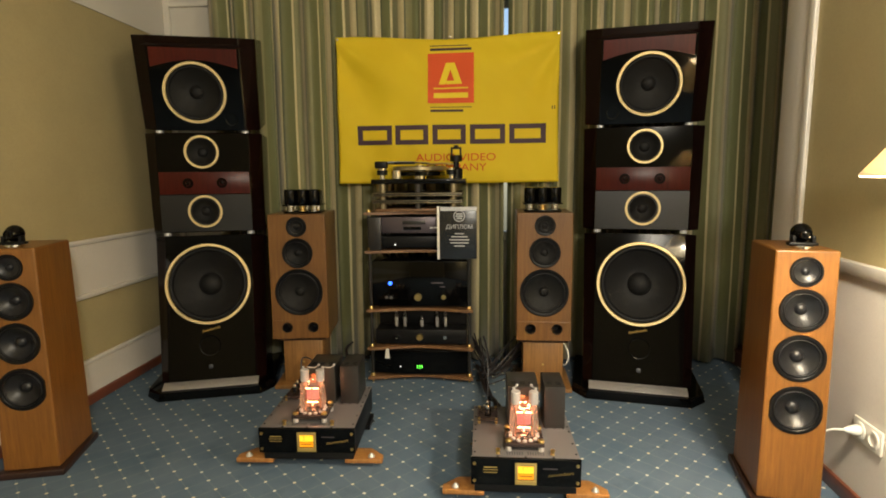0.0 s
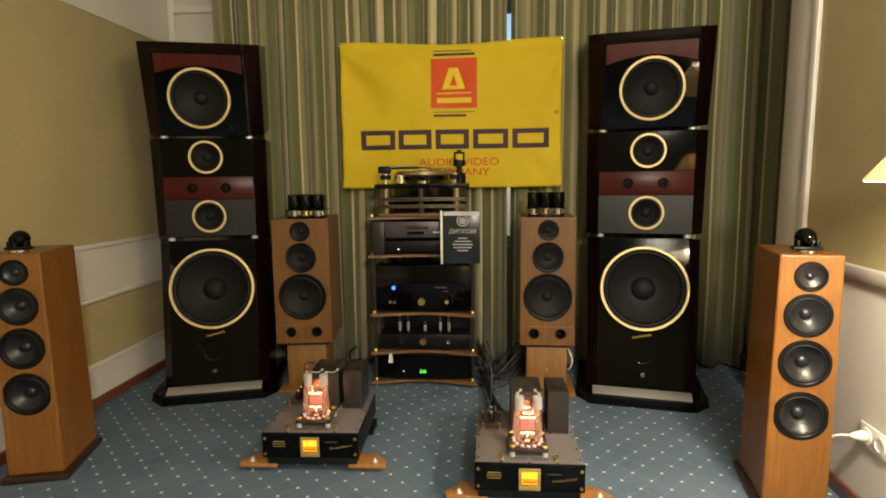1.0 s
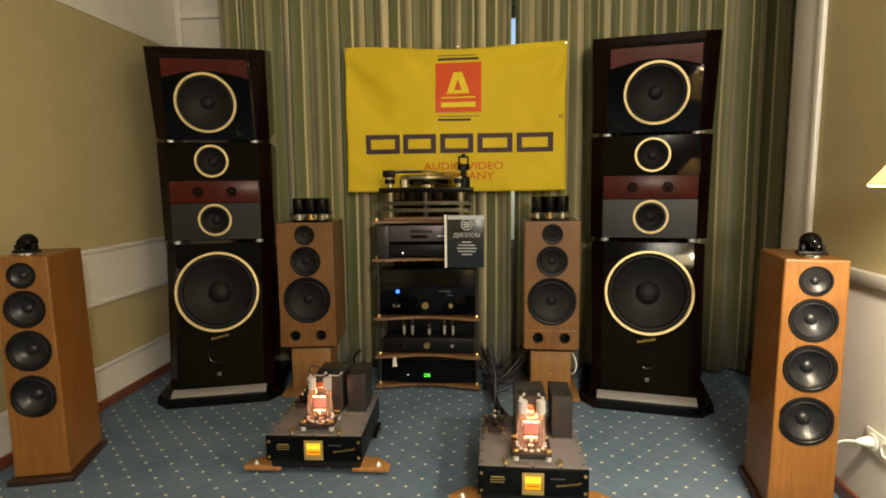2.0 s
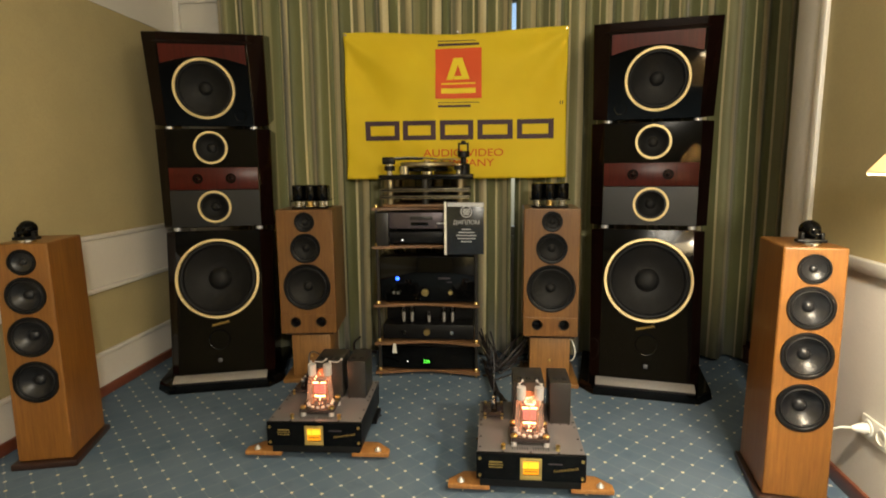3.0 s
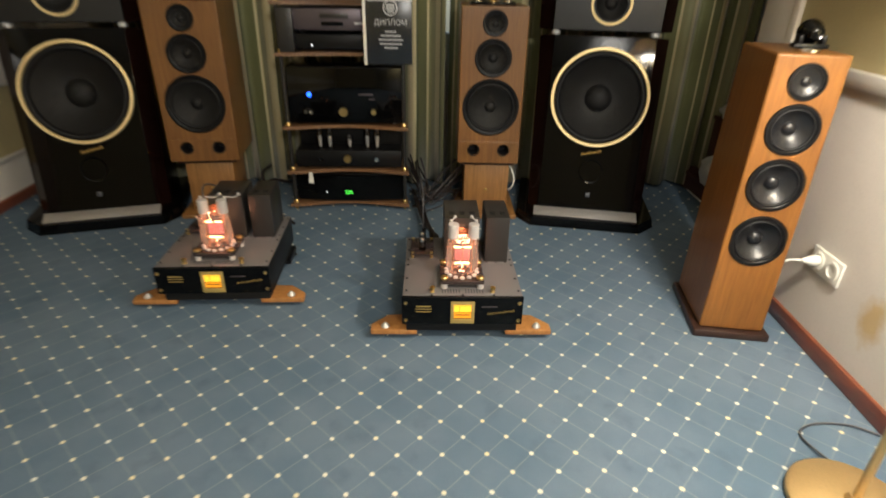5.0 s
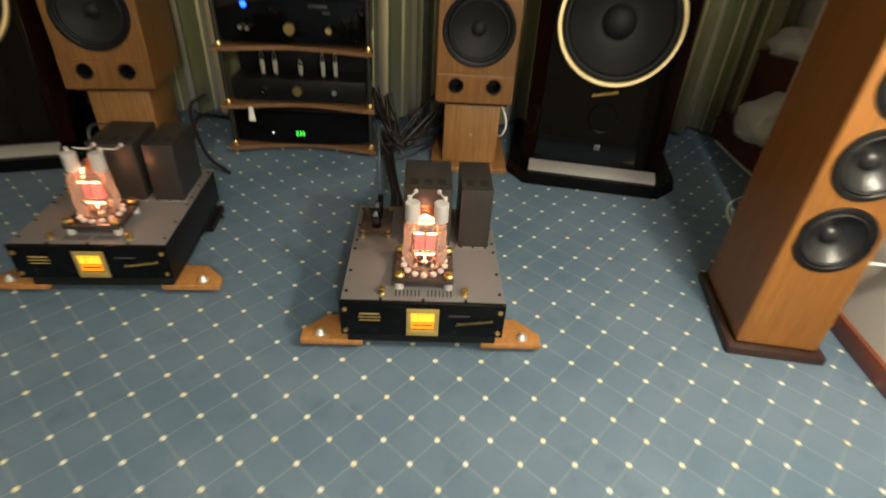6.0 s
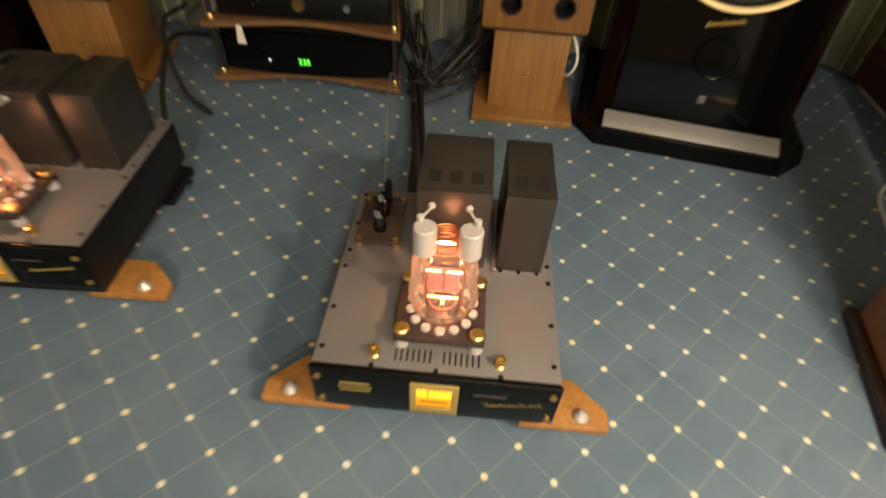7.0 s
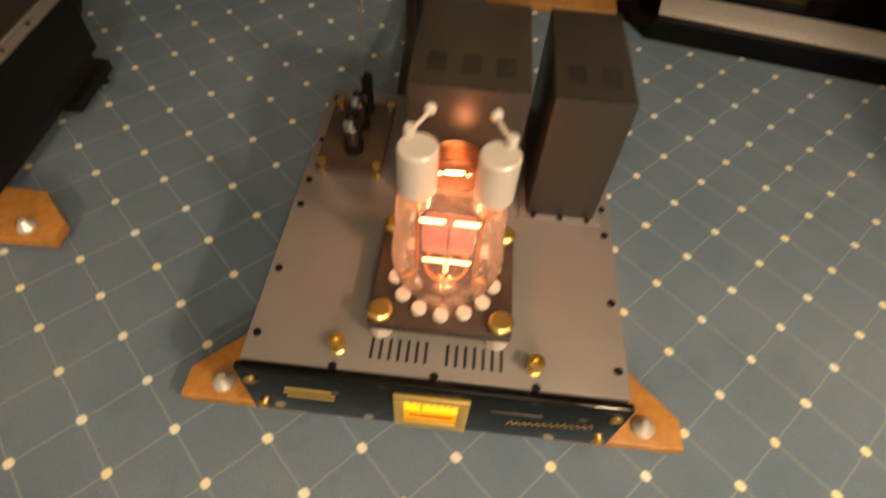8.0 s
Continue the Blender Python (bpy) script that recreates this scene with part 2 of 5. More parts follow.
M = dict(
    dado=dado_material(),
    carpet=carpet_material(), curtain=curtain_material(), banner=banner_material(), shade=shade_material(),
    olive=surface("olive_wallpaper", (0.41, 0.34, 0.175), 0.75, vary=0.06, grain=90, relief=0.12),
    white=surface("white_wall_paint", (0.66, 0.62, 0.56), 0.6, vary=0.05, grain=120, stain=2, relief=0.08),
    trim=surface("white_gloss_trim", (0.78, 0.74, 0.67), 0.35, vary=0.05, relief=0.03),
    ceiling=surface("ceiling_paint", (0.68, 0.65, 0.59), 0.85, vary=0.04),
    base=surface("reddish_wood_baseboard", (0.20, 0.055, 0.025), 0.4, vary=0.2, grain=60, stretch=(1, 0.1, 1), coat=0.3),
    cherry=veneer("cherry_veneer", (0.265, 0.110, 0.0175), (0.172, 0.064, 0.0100), 0.42, 0.12),
    walnut=veneer("dark_cherry_veneer", (0.215, 0.099, 0.023), (0.132, 0.055, 0.0125), 0.4, 0.15),
    oak=veneer("oiled_alder_wood", (0.46, 0.215, 0.060), (0.30, 0.125, 0.031), 0.45, 0.15),
    lampbrass=surface("dulled_brass", (0.66, 0.47, 0.21), 0.46, 0.75, vary=0.12, relief=0.02),
    rackw=veneer("dark_oiled_shelf_wood", (0.22, 0.115, 0.05), (0.14, 0.068, 0.028), 0.45, 0.1),
    bronze=surface("bronzed_metal", (0.30, 0.25, 0.15), 0.34, 0.6, vary=0.12, relief=0.02),
    shelfw=veneer("brown_shelf_wood", (0.31, 0.152, 0.042), (0.19, 0.086, 0.023), 0.45, 0.15),
    dwood2=veneer("reddish_brown_board", (0.11, 0.032, 0.017), (0.065, 0.018, 0.01), 0.45, 0.2),
    dwood=veneer("dark_brown_wood", (0.040, 0.016, 0.009), (0.022, 0.009, 0.006), 0.45, 0.15),
    mahog=surface("dark_mahogany_lacquer", (0.007, 0.0024, 0.0018), 0.14, vary=0.3, grain=60, relief=0.0, stretch=(1, 1, 0.1), spec=0.2),
    red=veneer("red_grained_strip", (0.082, 0.011, 0.006), (0.046, 0.007, 0.004), 0.3, 0.0),
    gloss=surface("black_piano_lacquer", (0.002, 0.002, 0.002), 0.06, vary=0.1, relief=0.0, spec=0.22),
    satin=surface("satin_black_paint", (0.0050, 0.0050, 0.0054), 0.42, vary=0.15, relief=0.06, spec=0.2),
    matte=surface("matte_black_rubber", (0.006, 0.006, 0.0066), 0.6, vary=0.2, relief=0.08, spec=0.3),
    cone=surface("black_paper_cone", (0.007, 0.0066, 0.0063), 0.65, vary=0.2, grain=300, relief=0.15, spec=0.3),
    poly=surface("black_polypropylene_cone", (0.011, 0.011, 0.0125), 0.37, vary=0.1, relief=0.03, spec=0.45),
    gold=surface("satin_brass_ring", (0.82, 0.64, 0.32), 0.5, 0.55, vary=0.1, relief=0.02),
    brass=surface("brass", (0.72, 0.52, 0.20), 0.3, 1.0, vary=0.12, relief=0.03),
    chrome=surface("chrome", (0.75, 0.74, 0.72), 0.12, 1.0, vary=0.05, relief=0.0),
    steel=surface("grey_powder_coat", (0.155, 0.145, 0.145), 0.48, 0.25, vary=0.06, grain=500, relief=0.1),
    dgrey=surface("dark_grey_reflection", (0.010, 0.0097, 0.0094), 0.36, vary=0.12, relief=0.02),
    dsteel=surface("dark_grey_powder_coat", (0.028, 0.026, 0.024), 0.36, 0.3, vary=0.08, grain=500, relief=0.1),
    nickel=surface("satin_nickel", (0.52, 0.50, 0.47), 0.38, 0.5, vary=0.08, relief=0.02),
    plate=surface("brushed_grey_plate", (0.52, 0.50, 0.48), 0.34, 0.6, vary=0.15, grain=100, relief=0.03),
    ceramic=surface("white_ceramic", (0.42, 0.39, 0.37), 0.3, vary=0.03, relief=0.0),
    plastic=surface("white_plastic", (0.76, 0.74, 0.66), 0.35, vary=0.04, relief=0.0),
    bag=surface("white_plastic_sack", (0.62, 0.60, 0.56), 0.4, vary=0.08, grain=20, relief=0.4),
    navy=surface("dark_coated_paper", (0.016, 0.018, 0.022), 0.25, vary=0.15, grain=30, relief=0.1),
    purple=surface("dark_purple_print", (0.050, 0.022, 0.035), 0.7, vary=0.1, relief=0.0),
    orange=surface("orange_red_print", (0.70, 0.085, 0.012), 0.7, vary=0.06, relief=0.0),
    yprint=surface("yellow_print", (0.84, 0.64, 0.02), 0.7, vary=0.05, relief=0.0),
    silver=surface("silver_print", (0.72, 0.72, 0.72), 0.4, 0.3, vary=0.05, relief=0.0),
    goldp=surface("gold_print", (0.62, 0.44, 0.14), 0.35, 0.6, vary=0.05, relief=0.0),
    champ=surface("champagne_aluminium", (0.10, 0.082, 0.092), 0.4, 0.6, vary=0.06, relief=0.03),
    copper=surface("copper_wire", (0.55, 0.22, 0.10), 0.35, 1.0, vary=0.1, relief=0.0),
    graphite=glow("red_hot_anode", (1.0, 0.15, 0.11), 0.8, (0.16, 0.07, 0.06)),
    phenolic=surface("brown_black_phenolic", (0.040, 0.027, 0.024), 0.2, vary=0.15, relief=0.02),
    hot=glow("glowing_filament", (1.0, 0.42, 0.15), 18.0),
    meter=glow("backlit_meter", (1.0, 0.52, 0.02), 1.1, (0.6, 0.35, 0.02)),
    meterd=glow("backlit_meter_shaded", (1.0, 0.33, 0.0), 0.75, (0.5, 0.2, 0.01)),
    blue=glow("blue_lamp", (0.02, 0.10, 1.0), 5.0),
    green=glow("green_digits", (0.12, 1.0, 0.06), 2.2),
    wled=glow("white_lamp", (1.0, 0.95, 0.85), 2.0),
    semi=surface("semigloss_dark_enamel", (0.034, 0.031, 0.028), 0.30, 0.3, vary=0.12, grain=300, relief=0.03),
    glass=glass("clear_glass"), haze=hazed_glass(), smoke=glass("smoked_acrylic", (0.28, 0.26, 0.24), 0.03),
    sleeve=glass("clear_plastic_sleeve", (0.95, 0.95, 0.95), 0.1),
    braid=surface("black_braided_sleeve", (0.012, 0.008, 0.008), 0.5, vary=0.4, grain=120, relief=0.5),
    wire=surface("grey_wire", (0.06, 0.062, 0.068), 0.4, vary=0.1, relief=0.0),
    bulb=glow("fill_globe_glow", (1.0, 0.78, 0.5), 2.0, (0.8, 0.8, 0.75)),
)

M["red"].node_tree.nodes["Principled BSDF"].inputs["Specular IOR Level"].default_value = 0.2

# ---------- building ----------


def B():
    return bmesh.new()


def box(bm, size, at=(0, 0, 0), bevel=0.0, rz=0.0, rx=0.0, segs=2):
    m = Matrix.Translation(at) @ Matrix.Rotation(rz, 4, "Z") @ Matrix.Rotation(rx, 4, "X") @ Matrix.Diagonal((*size, 1))
    made = bmesh.ops.create_cube(bm, size=1, matrix=m)["verts"]
    if bevel:
        edges = list({e for v in made for e in v.link_edges})
        bmesh.ops.bevel(bm, geom=edges, offset=bevel, segments=segs, affect="EDGES", profile=0.5)
    return bm


def prism(bm, outline, z0, z1, top=None):
    """A solid between two outlines of (x, y), the upper may differ."""
    a = [bm.verts.new((x, y, z0)) for x, y in outline]
    b = [bm.verts.new((x, y, z1)) for x, y in (top or outline)]
    bm.faces.new(a[::-1])
    bm.faces.new(b)
    n = len(a)
    for i in range(n):
        bm.faces.new((a[i], a[(i + 1) % n], b[(i + 1) % n], b[i]))
    return bm


def lathe(bm, profile, axis="z", at=(0, 0, 0), segs=40, clamp=0.0):
    """Turn (radius, height) round an axis. axis y faces the front (-y)."""
    rings = []
    for r, h in profile:
        ring = []
        for k in range(segs if r > 1e-5 else 1):
            a = 2 * math.pi * k / segs
            p, q = r * math.cos(a), r * math.sin(a)
            if clamp:
                p = max(-clamp, min(clamp, p))
            v = (p, q, h) if axis == "z" else ((p, -h, q) if axis == "y" else (h, p, q))
            ring.append(bm.verts.new(Vector(v) + Vector(at)))
        rings.append(ring)
    for a, b in zip(rings, rings[1:]):
        for k in range(segs):
            pa, pb, qa, qb = a[k % len(a)], a[(k + 1) % len(a)], b[k % len(b)], b[(k + 1) % len(b)]
            f = [pa]
            for v in (pb, qb, qa):
                if v not in f:
                    f.append(v)
            if len(f) > 2:
                bm.faces.new(f)
    return bm


def rod(bm, r, z0, z1, x=0, y=0, segs=20, bevel=0.0):
    b = min(bevel, r * 0.5)
    prof = [(0, z0), (r - b, z0), (r, z0 + b), (r, z1 - b), (r - b, z1), (0, z1)] if b else [(0, z0), (r, z0), (r, z1), (0, z1)]
    return lathe(bm, prof, "z", (x, y, 0), segs)


def sweep(bm, points, r, segs=8, sub=8):
    """A round cord along a smooth curve through the points."""
    pts = [Vector(p) for p in points]
    ext = [pts[0] * 2 - pts[1]] + pts + [pts[-1] * 2 - pts[-2]]
    path = []
    for i in range(1, len(ext) - 2):
        p0, p1, p2, p3 = ext[i - 1:i + 3]
        for k in range(sub):
            s = k / sub
            path.append(0.5 * (2 * p1 + (p2 - p0) * s + (2 * p0 - 5 * p1 + 4 * p2 - p3) * s * s + (3 * p1 - p0 - 3 * p2 + p3) * s ** 3))
    path.append(pts[-1])
    rings, side = [], Vector((0.31, 0.17, 0.93))
    for i, p in enumerate(path):
        d = (path[min(i + 1, len(path) - 1)] - path[max(i - 1, 0)]).normalized()
        side = (side - d * side.dot(d)).normalized()
        up = d.cross(side)
        rings.append([bm.verts.new(p + (side * math.cos(2 * math.pi * k / segs) + up * math.sin(2 * math.pi * k / segs)) * r) for k in range(segs)])
    for a, b in zip(rings, rings[1:]):
        for k in range(segs):
            bm.faces.new((a[k], a[(k + 1) % segs], b[(k + 1) % segs], b[k]))
    bm.faces.new(rings[0][::-1])
    bm.faces.new(rings[-1])
    return bm


def mesh_of(name, bm, material, smooth=35):
    bmesh.ops.recalc_face_normals(bm, faces=bm.faces)
    for f in bm.faces:
        f.smooth = bool(smooth)
    for e in bm.edges:
        if len(e.link_faces) == 2 and e.calc_face_angle(0) > radians(smooth or 1):
            e.smooth = False
    me = bpy.data.meshes.new(name)
    bm.to_mesh(me)
    bm.free()
    me.materials.append(material)
    return me


def part(name, bm, material, parent=None, label="", smooth=35):
    ob = new(name, mesh_of(name, bm, material, smooth))
    if parent:
        ob.parent = parent
    if label:
        tagged(ob, label)
    return ob


def thing(name, at, rz, label, category, group=""):
    ob = new(name)
    ob.empty_display_size = 0.1
    ob.matrix_world = pose(*at, 0, 0, rz)
    return tagged(ob, label, category, group)


def solid(name, bm, material, label="", category="", group="", kind="", smooth=35):
    return tagged(part(name, bm, material, None, "", smooth), label, category, group, kind)


def lettering(text, size, material, name, parent, m, label="", wide=1.0, depth=0.0006):
    cu = bpy.data.curves.new(name, "FONT")
    cu.body, cu.size, cu.align_x, cu.align_y, cu.extrude = text, size, "CENTER", "CENTER", depth
    tmp = new("tmp_text", cu)
    me = bpy.data.meshes.new_from_object(tmp.evaluated_get(bpy.context.evaluated_depsgraph_get()))
    bpy.data.objects.remove(tmp)
    me.materials.clear()
    me.materials.append(material)
    me.transform(m @ Matrix.Diagonal((wide, 1, 1, 1)))
    ob = new(name, me)
    ob.parent = parent
    if label:
        tagged(ob, label)
    return ob


FRONT = Matrix.Rotation(radians(90), 4, "X")  # writing that faces -y

# ---------- the room ----------
XL, XR, YB, YF, ZC, XBAY, YEND = -2.06, 1.36, 3.72, -5.2, 2.68, 1.95, 2.69


def structure(name, bm, material, label):
    return solid(name, bm, material, label, kind="structure", smooth=30)


b = B()
box(b, (XBAY - XL + 0.6, YB - YF + 0.6, 0.1), ((XBAY + XL) / 2, (YB + YF) / 2, -0.05))
structure("floor", b, M["carpet"], "blue-grey hotel carpet with a diamond grid of pale dots")
b = B()
box(b, (XBAY - XL + 0.6, YB - YF + 0.6, 0.1), ((XBAY + XL) / 2, (YB + YF) / 2, ZC + 0.05))
structure("ceiling", b, M["ceiling"], "plain off-white painted ceiling")

# left wall in painted bands
b = B()
box(b, (0.12, YB - YF, ZC), (XL - 0.06, (YB + YF) / 2, ZC / 2))
structure("wall_west", b, M["olive"], "olive papered wall above pale dado bands")
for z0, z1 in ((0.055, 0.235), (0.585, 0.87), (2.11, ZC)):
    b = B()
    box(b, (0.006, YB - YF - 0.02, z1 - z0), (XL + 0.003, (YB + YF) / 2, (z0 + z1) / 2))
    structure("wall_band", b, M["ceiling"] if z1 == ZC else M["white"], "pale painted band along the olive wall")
for z in (0.235, 0.585, 0.87):
    b = B()
    box(b, (0.016, YB - YF - 0.02, 0.026), (XL + 0.013, (YB + YF) / 2, z), 0.006)
    structure("trim", b, M["trim"], "white wooden dado moulding")
b = B()
box(b, (0.018, YB - YF - 0.02, 0.055), (XL + 0.009, (YB + YF) / 2, 0.0275), 0.004)
structure("baseboard", b, M["base"], "reddish brown wooden baseboard")

# right wall, a little out of square, ending at the window bay
LEAN = Matrix.Translation((1.352, 1.5, 0)) @ Matrix.Rotation(radians(-3.6), 4, "Z") @ Matrix.Translation((-XR, -1.5, 0))


def east(name, size, at, material, label, bevel=0.0):
    bm = B()
    box(bm, size, at, bevel)
    bm.transform(LEAN)
    return structure(name, bm, material, label)


YDADO = 2.445
east("wall_east", (0.14, YEND - YF, ZC), (XR + 0.07, (YEND + YF) / 2, ZC / 2), M["olive"], "olive papered wall over a white dado")
east("wall_band", (0.006, YDADO - YF, 0.80), (XR - 0.003, (YDADO + YF) / 2, 0.455), M["dado"], "white painted dado with a yellowish lamp reflection coloured in below the rail")
east("trim", (0.03, YDADO - YF, 0.05), (XR - 0.015, (YDADO + YF) / 2, 0.855), M["trim"], "white dado rail with a rounded edge", 0.008)
east("baseboard", (0.02, YEND - YF, 0.06), (XR - 0.010, (YEND + YF) / 2, 0.03), M["base"], "reddish brown wooden baseboard", 0.005)
east("trim", (0.012, YEND - YDADO - 0.045, ZC - 0.06), (XR - 0.006, (YEND + YDADO + 0.045) / 2, ZC / 2 + 0.03), M["white"], "wide white painted window reveal", 0.003)
east("trim", (0.020, 0.045, ZC - 0.06), (XR - 0.010, YDADO + 0.0225, ZC / 2 + 0.03), M["trim"], "white upright casing at the end of the wall", 0.006)
east("trim", (0.145, 0.012, ZC), (XR + 0.064, YEND + 0.006, ZC / 2), M["white"], "white painted end of the wall", 0.003)
b = B()
box(b, (0.12, YB - YEND + 0.3, ZC), (XBAY + 0.06, (YB + YEND) / 2 - 0.05, ZC / 2))
structure("wall_bay", b, M["white"], "white side wall of the window bay")
b = B()
box(b, (XBAY - 1.50, 0.1, ZC), ((XBAY + 1.50) / 2, YEND - 0.07, ZC / 2))
structure("wall_bay_return", b, M["white"], "white return wall of the window bay")

# back wall with the window behind the curtains
WX0, WX1, WZ0, WZ1 = -1.2, 1.3, 0.75, 2.35
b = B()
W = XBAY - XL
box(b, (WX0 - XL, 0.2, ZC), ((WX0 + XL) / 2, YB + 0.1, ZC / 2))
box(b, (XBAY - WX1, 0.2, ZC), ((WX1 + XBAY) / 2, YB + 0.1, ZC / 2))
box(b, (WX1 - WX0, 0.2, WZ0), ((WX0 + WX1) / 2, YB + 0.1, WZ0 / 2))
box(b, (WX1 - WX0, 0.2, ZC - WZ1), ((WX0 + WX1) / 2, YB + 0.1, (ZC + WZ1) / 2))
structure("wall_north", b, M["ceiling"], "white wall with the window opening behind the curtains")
win = tagged(new("window_1"), "white framed window behind drawn curtains", kind="structure")
b = B()
for x in (WX0 + 0.03, (WX0 + WX1) / 2, WX1 - 0.03):
    box(b, (0.06, 0.06, WZ1 - WZ0), (x, YB + 0.1, (WZ0 + WZ1) / 2), 0.006)
for z in (WZ0 + 0.03, WZ1 - 0.03):
    box(b, (WX1 - WX0, 0.056, 0.06), ((WX0 + WX1) / 2, YB + 0.1, z), 0.006)
part("window_frame", b, M["trim"], win)
for x0, x1 in ((WX0 + 0.05, (WX0 + WX1) / 2 - 0.02), ((WX0 + WX1) / 2 + 0.02, WX1 - 0.05)):
    b = B()
    box(b, (x1 - x0, 0.006, WZ1 - WZ0 - 0.1), ((x0 + x1) / 2, YB + 0.1, (WZ0 + WZ1) / 2))
    part("pane", b, M["glass"], win).visible_shadow = False
for z in (2.345, 2.60):
    b = B()
    box(b, (0.42, 0.03, 0.05), (XL + 0.21, YB - 0.015, z), 0.01)
    structure("trim", b, M["trim"], "white horizontal wall moulding beside the curtain")
b = B()
box(b, (0.04, 0.034, ZC), (XL + 0.026, YB - 0.017, ZC / 2), 0.008)
structure("trim", b, M["trim"], "white upright corner moulding")
b = B()
box(b, (W, 0.12, ZC), ((XBAY + XL) / 2, YF - 0.06, ZC / 2))
structure("wall_south", b, M["olive"], "plain olive wall closing the room")
# globes and rods added round the two fill lights, out of view
for px, py, pz in FILL_LAMPS:
    fix = thing("pendant_lamp", (px, py, pz), 0, "added unseen fill lamp, a frosted glass globe on a brass rod", "lamp", "pendant lamps")
    b = B()
    rod(b, 0.008, 0.11, ZC - pz, 0, 0, 12)
    part("rod", b, M["brass"], fix)
    b = B()
    bmesh.ops.create_uvsphere(b, u_segments=32, v_segments=20, radius=0.115)
    part("globe", b, M["bulb"], fix, "glowing frosted globe of an added fill lamp").visible_shadow = False

# curtains: folded cloth, fullness about one and a half


def curtain(name, x0, x1, seed, label):
    bm = B()
    uvl = bm.loops.layers.uv.new("cloth")
    rnd = random.Random(seed)
    xs = np.arange(x0, x1 + 0.001, 0.008)
    depth, ph, s, prev = [], 0.0, 0.0, None
    amps = [rnd.uniform(0.6, 1.3) for _ in range(400)]
    rows = [0.02, 0.5, 1.0, 1.5, 2.0, 2.5, 2.66]
    cols, su = [], []
    for i, x in enumerate(xs):
        ph += 0.008 * 2 * math.pi / (0.150 + 0.050 * noise.noise((x * 3.1, seed, 0)))
        k = int(ph / (2 * math.pi))
        f = 0.5 - 0.5 * math.cos(ph)
        d = amps[k] * (f ** 0.8) * 0.09
        if prev is not None:
            s += math.hypot(0.008, d - prev)
        prev = d
        su.append(s)
        col = []
        for z in rows:
            sway = 0.014 * noise.noise((x * 2.2, z * 0.7, seed)) + 0.012 * (1 - z / 2.6) * noise.noise((x * 6, z, seed + 5))
            pinch = 0.75 + 0.25 * (1 - z / 2.66)
            col.append(bm.verts.new((x + sway, 3.50 - d * pinch + 0.02 * noise.noise((x * 1.5, z * 0.8, seed + 9)), z)))
        cols.append(col)
    for i in range(len(cols) - 1):
        for j in range(len(rows) - 1):
            f = bm.faces.new((cols[i][j], cols[i + 1][j], cols[i + 1][j + 1], cols[i][j + 1]))
            for loop, (ii, jj) in zip(f.loops, ((i, j), (i + 1, j), (i + 1, j + 1), (i, j + 1))):
                loop[uvl].uv = (su[ii] + seed * 0.07, rows[jj])
    ob = solid(name, bm, M["curtain"], label, "curtain", "window curtains", smooth=80)
    mod = ob.modifiers.new("cloth", "SOLIDIFY")
    mod.thickness, mod.offset = 0.003, 1
    return ob


curtain("curtain", -1.66, 0.184, 3, "floor-length curtain with woven green and cream stripes")
curtain("curtain", 0.216, 1.86, 8, "floor-length curtain striped green and cream, hanging in deep folds")
b = B()
lathe(b, [(0, -1.75), (0.014, -1.75), (0.014, 1.95), (0, 1.95)], "x", (0, 3.5, 2.665), 16)
solid("curtain_rail", b, M["trim"], "white rail carrying the striped curtains", "curtain rail")

# ---------- banner ----------
BX0, BX1, BZ0, BZ1, BY = -0.82, 0.508, 1.155, 2.02, 3.37


def banner_y(x, z):
    """Gentle drapes that fall from the pinned corners."""
    u, v = (x - BX0) / (BX1 - BX0), (z - BZ0) / (BZ1 - BZ0)
    r = math.hypot(u * 1.53, 1 - v)
    q = math.hypot((1 - u) * 1.53, 1 - v)
    a, c = math.atan2(1 - v, u * 1.53 + 0.05), math.atan2(1 - v, (1 - u) * 1.53 + 0.05)
    return BY - 0.006 + 0.020 * math.sin(7 * a + 0.6) * math.exp(-1.1 * r) * min(1, 4 * r) + 0.020 * math.sin(7 * c + 1.2) * math.exp(-1.1 * q) * min(1, 4 * q) + 0.026 * noise.noise((x * 3.2 + z * 2.4, z * 1.6 - x * 0.8, 2)) + 0.009 * noise.noise((x * 8 + z * 7, z * 3.0 - x * 2.0, 5)) + 0.004 * math.sin(x * 26) * (1 - v) * 0.6


ban = thing("banner", ((BX0 + BX1) / 2, BY, BZ0), 0, "yellow cloth banner with a red square emblem, pinned to the curtains", "banner")
b = B()
NX, NZ = 90, 56
grid = []
for j in range(NZ + 1):
    row = []
    for i in range(NX + 1):
        u, v = i / NX, j / NZ
        x = BX0 + (BX1 - BX0) * u
        sag = -0.018 * math.sin(math.pi * u) * v + 0.008 * math.sin(3 * math.pi * u) * v - 0.010 * math.sin(math.pi * u) * (1 - v) * 0.3
        z = BZ0 + (BZ1 - BZ0) * v + sag
        xx = x + 0.008 * math.sin(math.pi * v) * (1 if u < 0.5 else -1) * abs(2 * u - 1)
        row.append(b.verts.new((xx - (BX0 + BX1) / 2, banner_y(x, z) - BY, z - BZ0)))
    grid.append(row)
for j in range(NZ):
    for i in range(NX):
        b.faces.new((grid[j][i], grid[j][i + 1], grid[j + 1][i + 1], grid[j + 1][i]))
cloth = part("cloth", b, M["banner"], ban, smooth=80)
cloth.modifiers.new("cloth", "SOLIDIFY").thickness = 0.0015


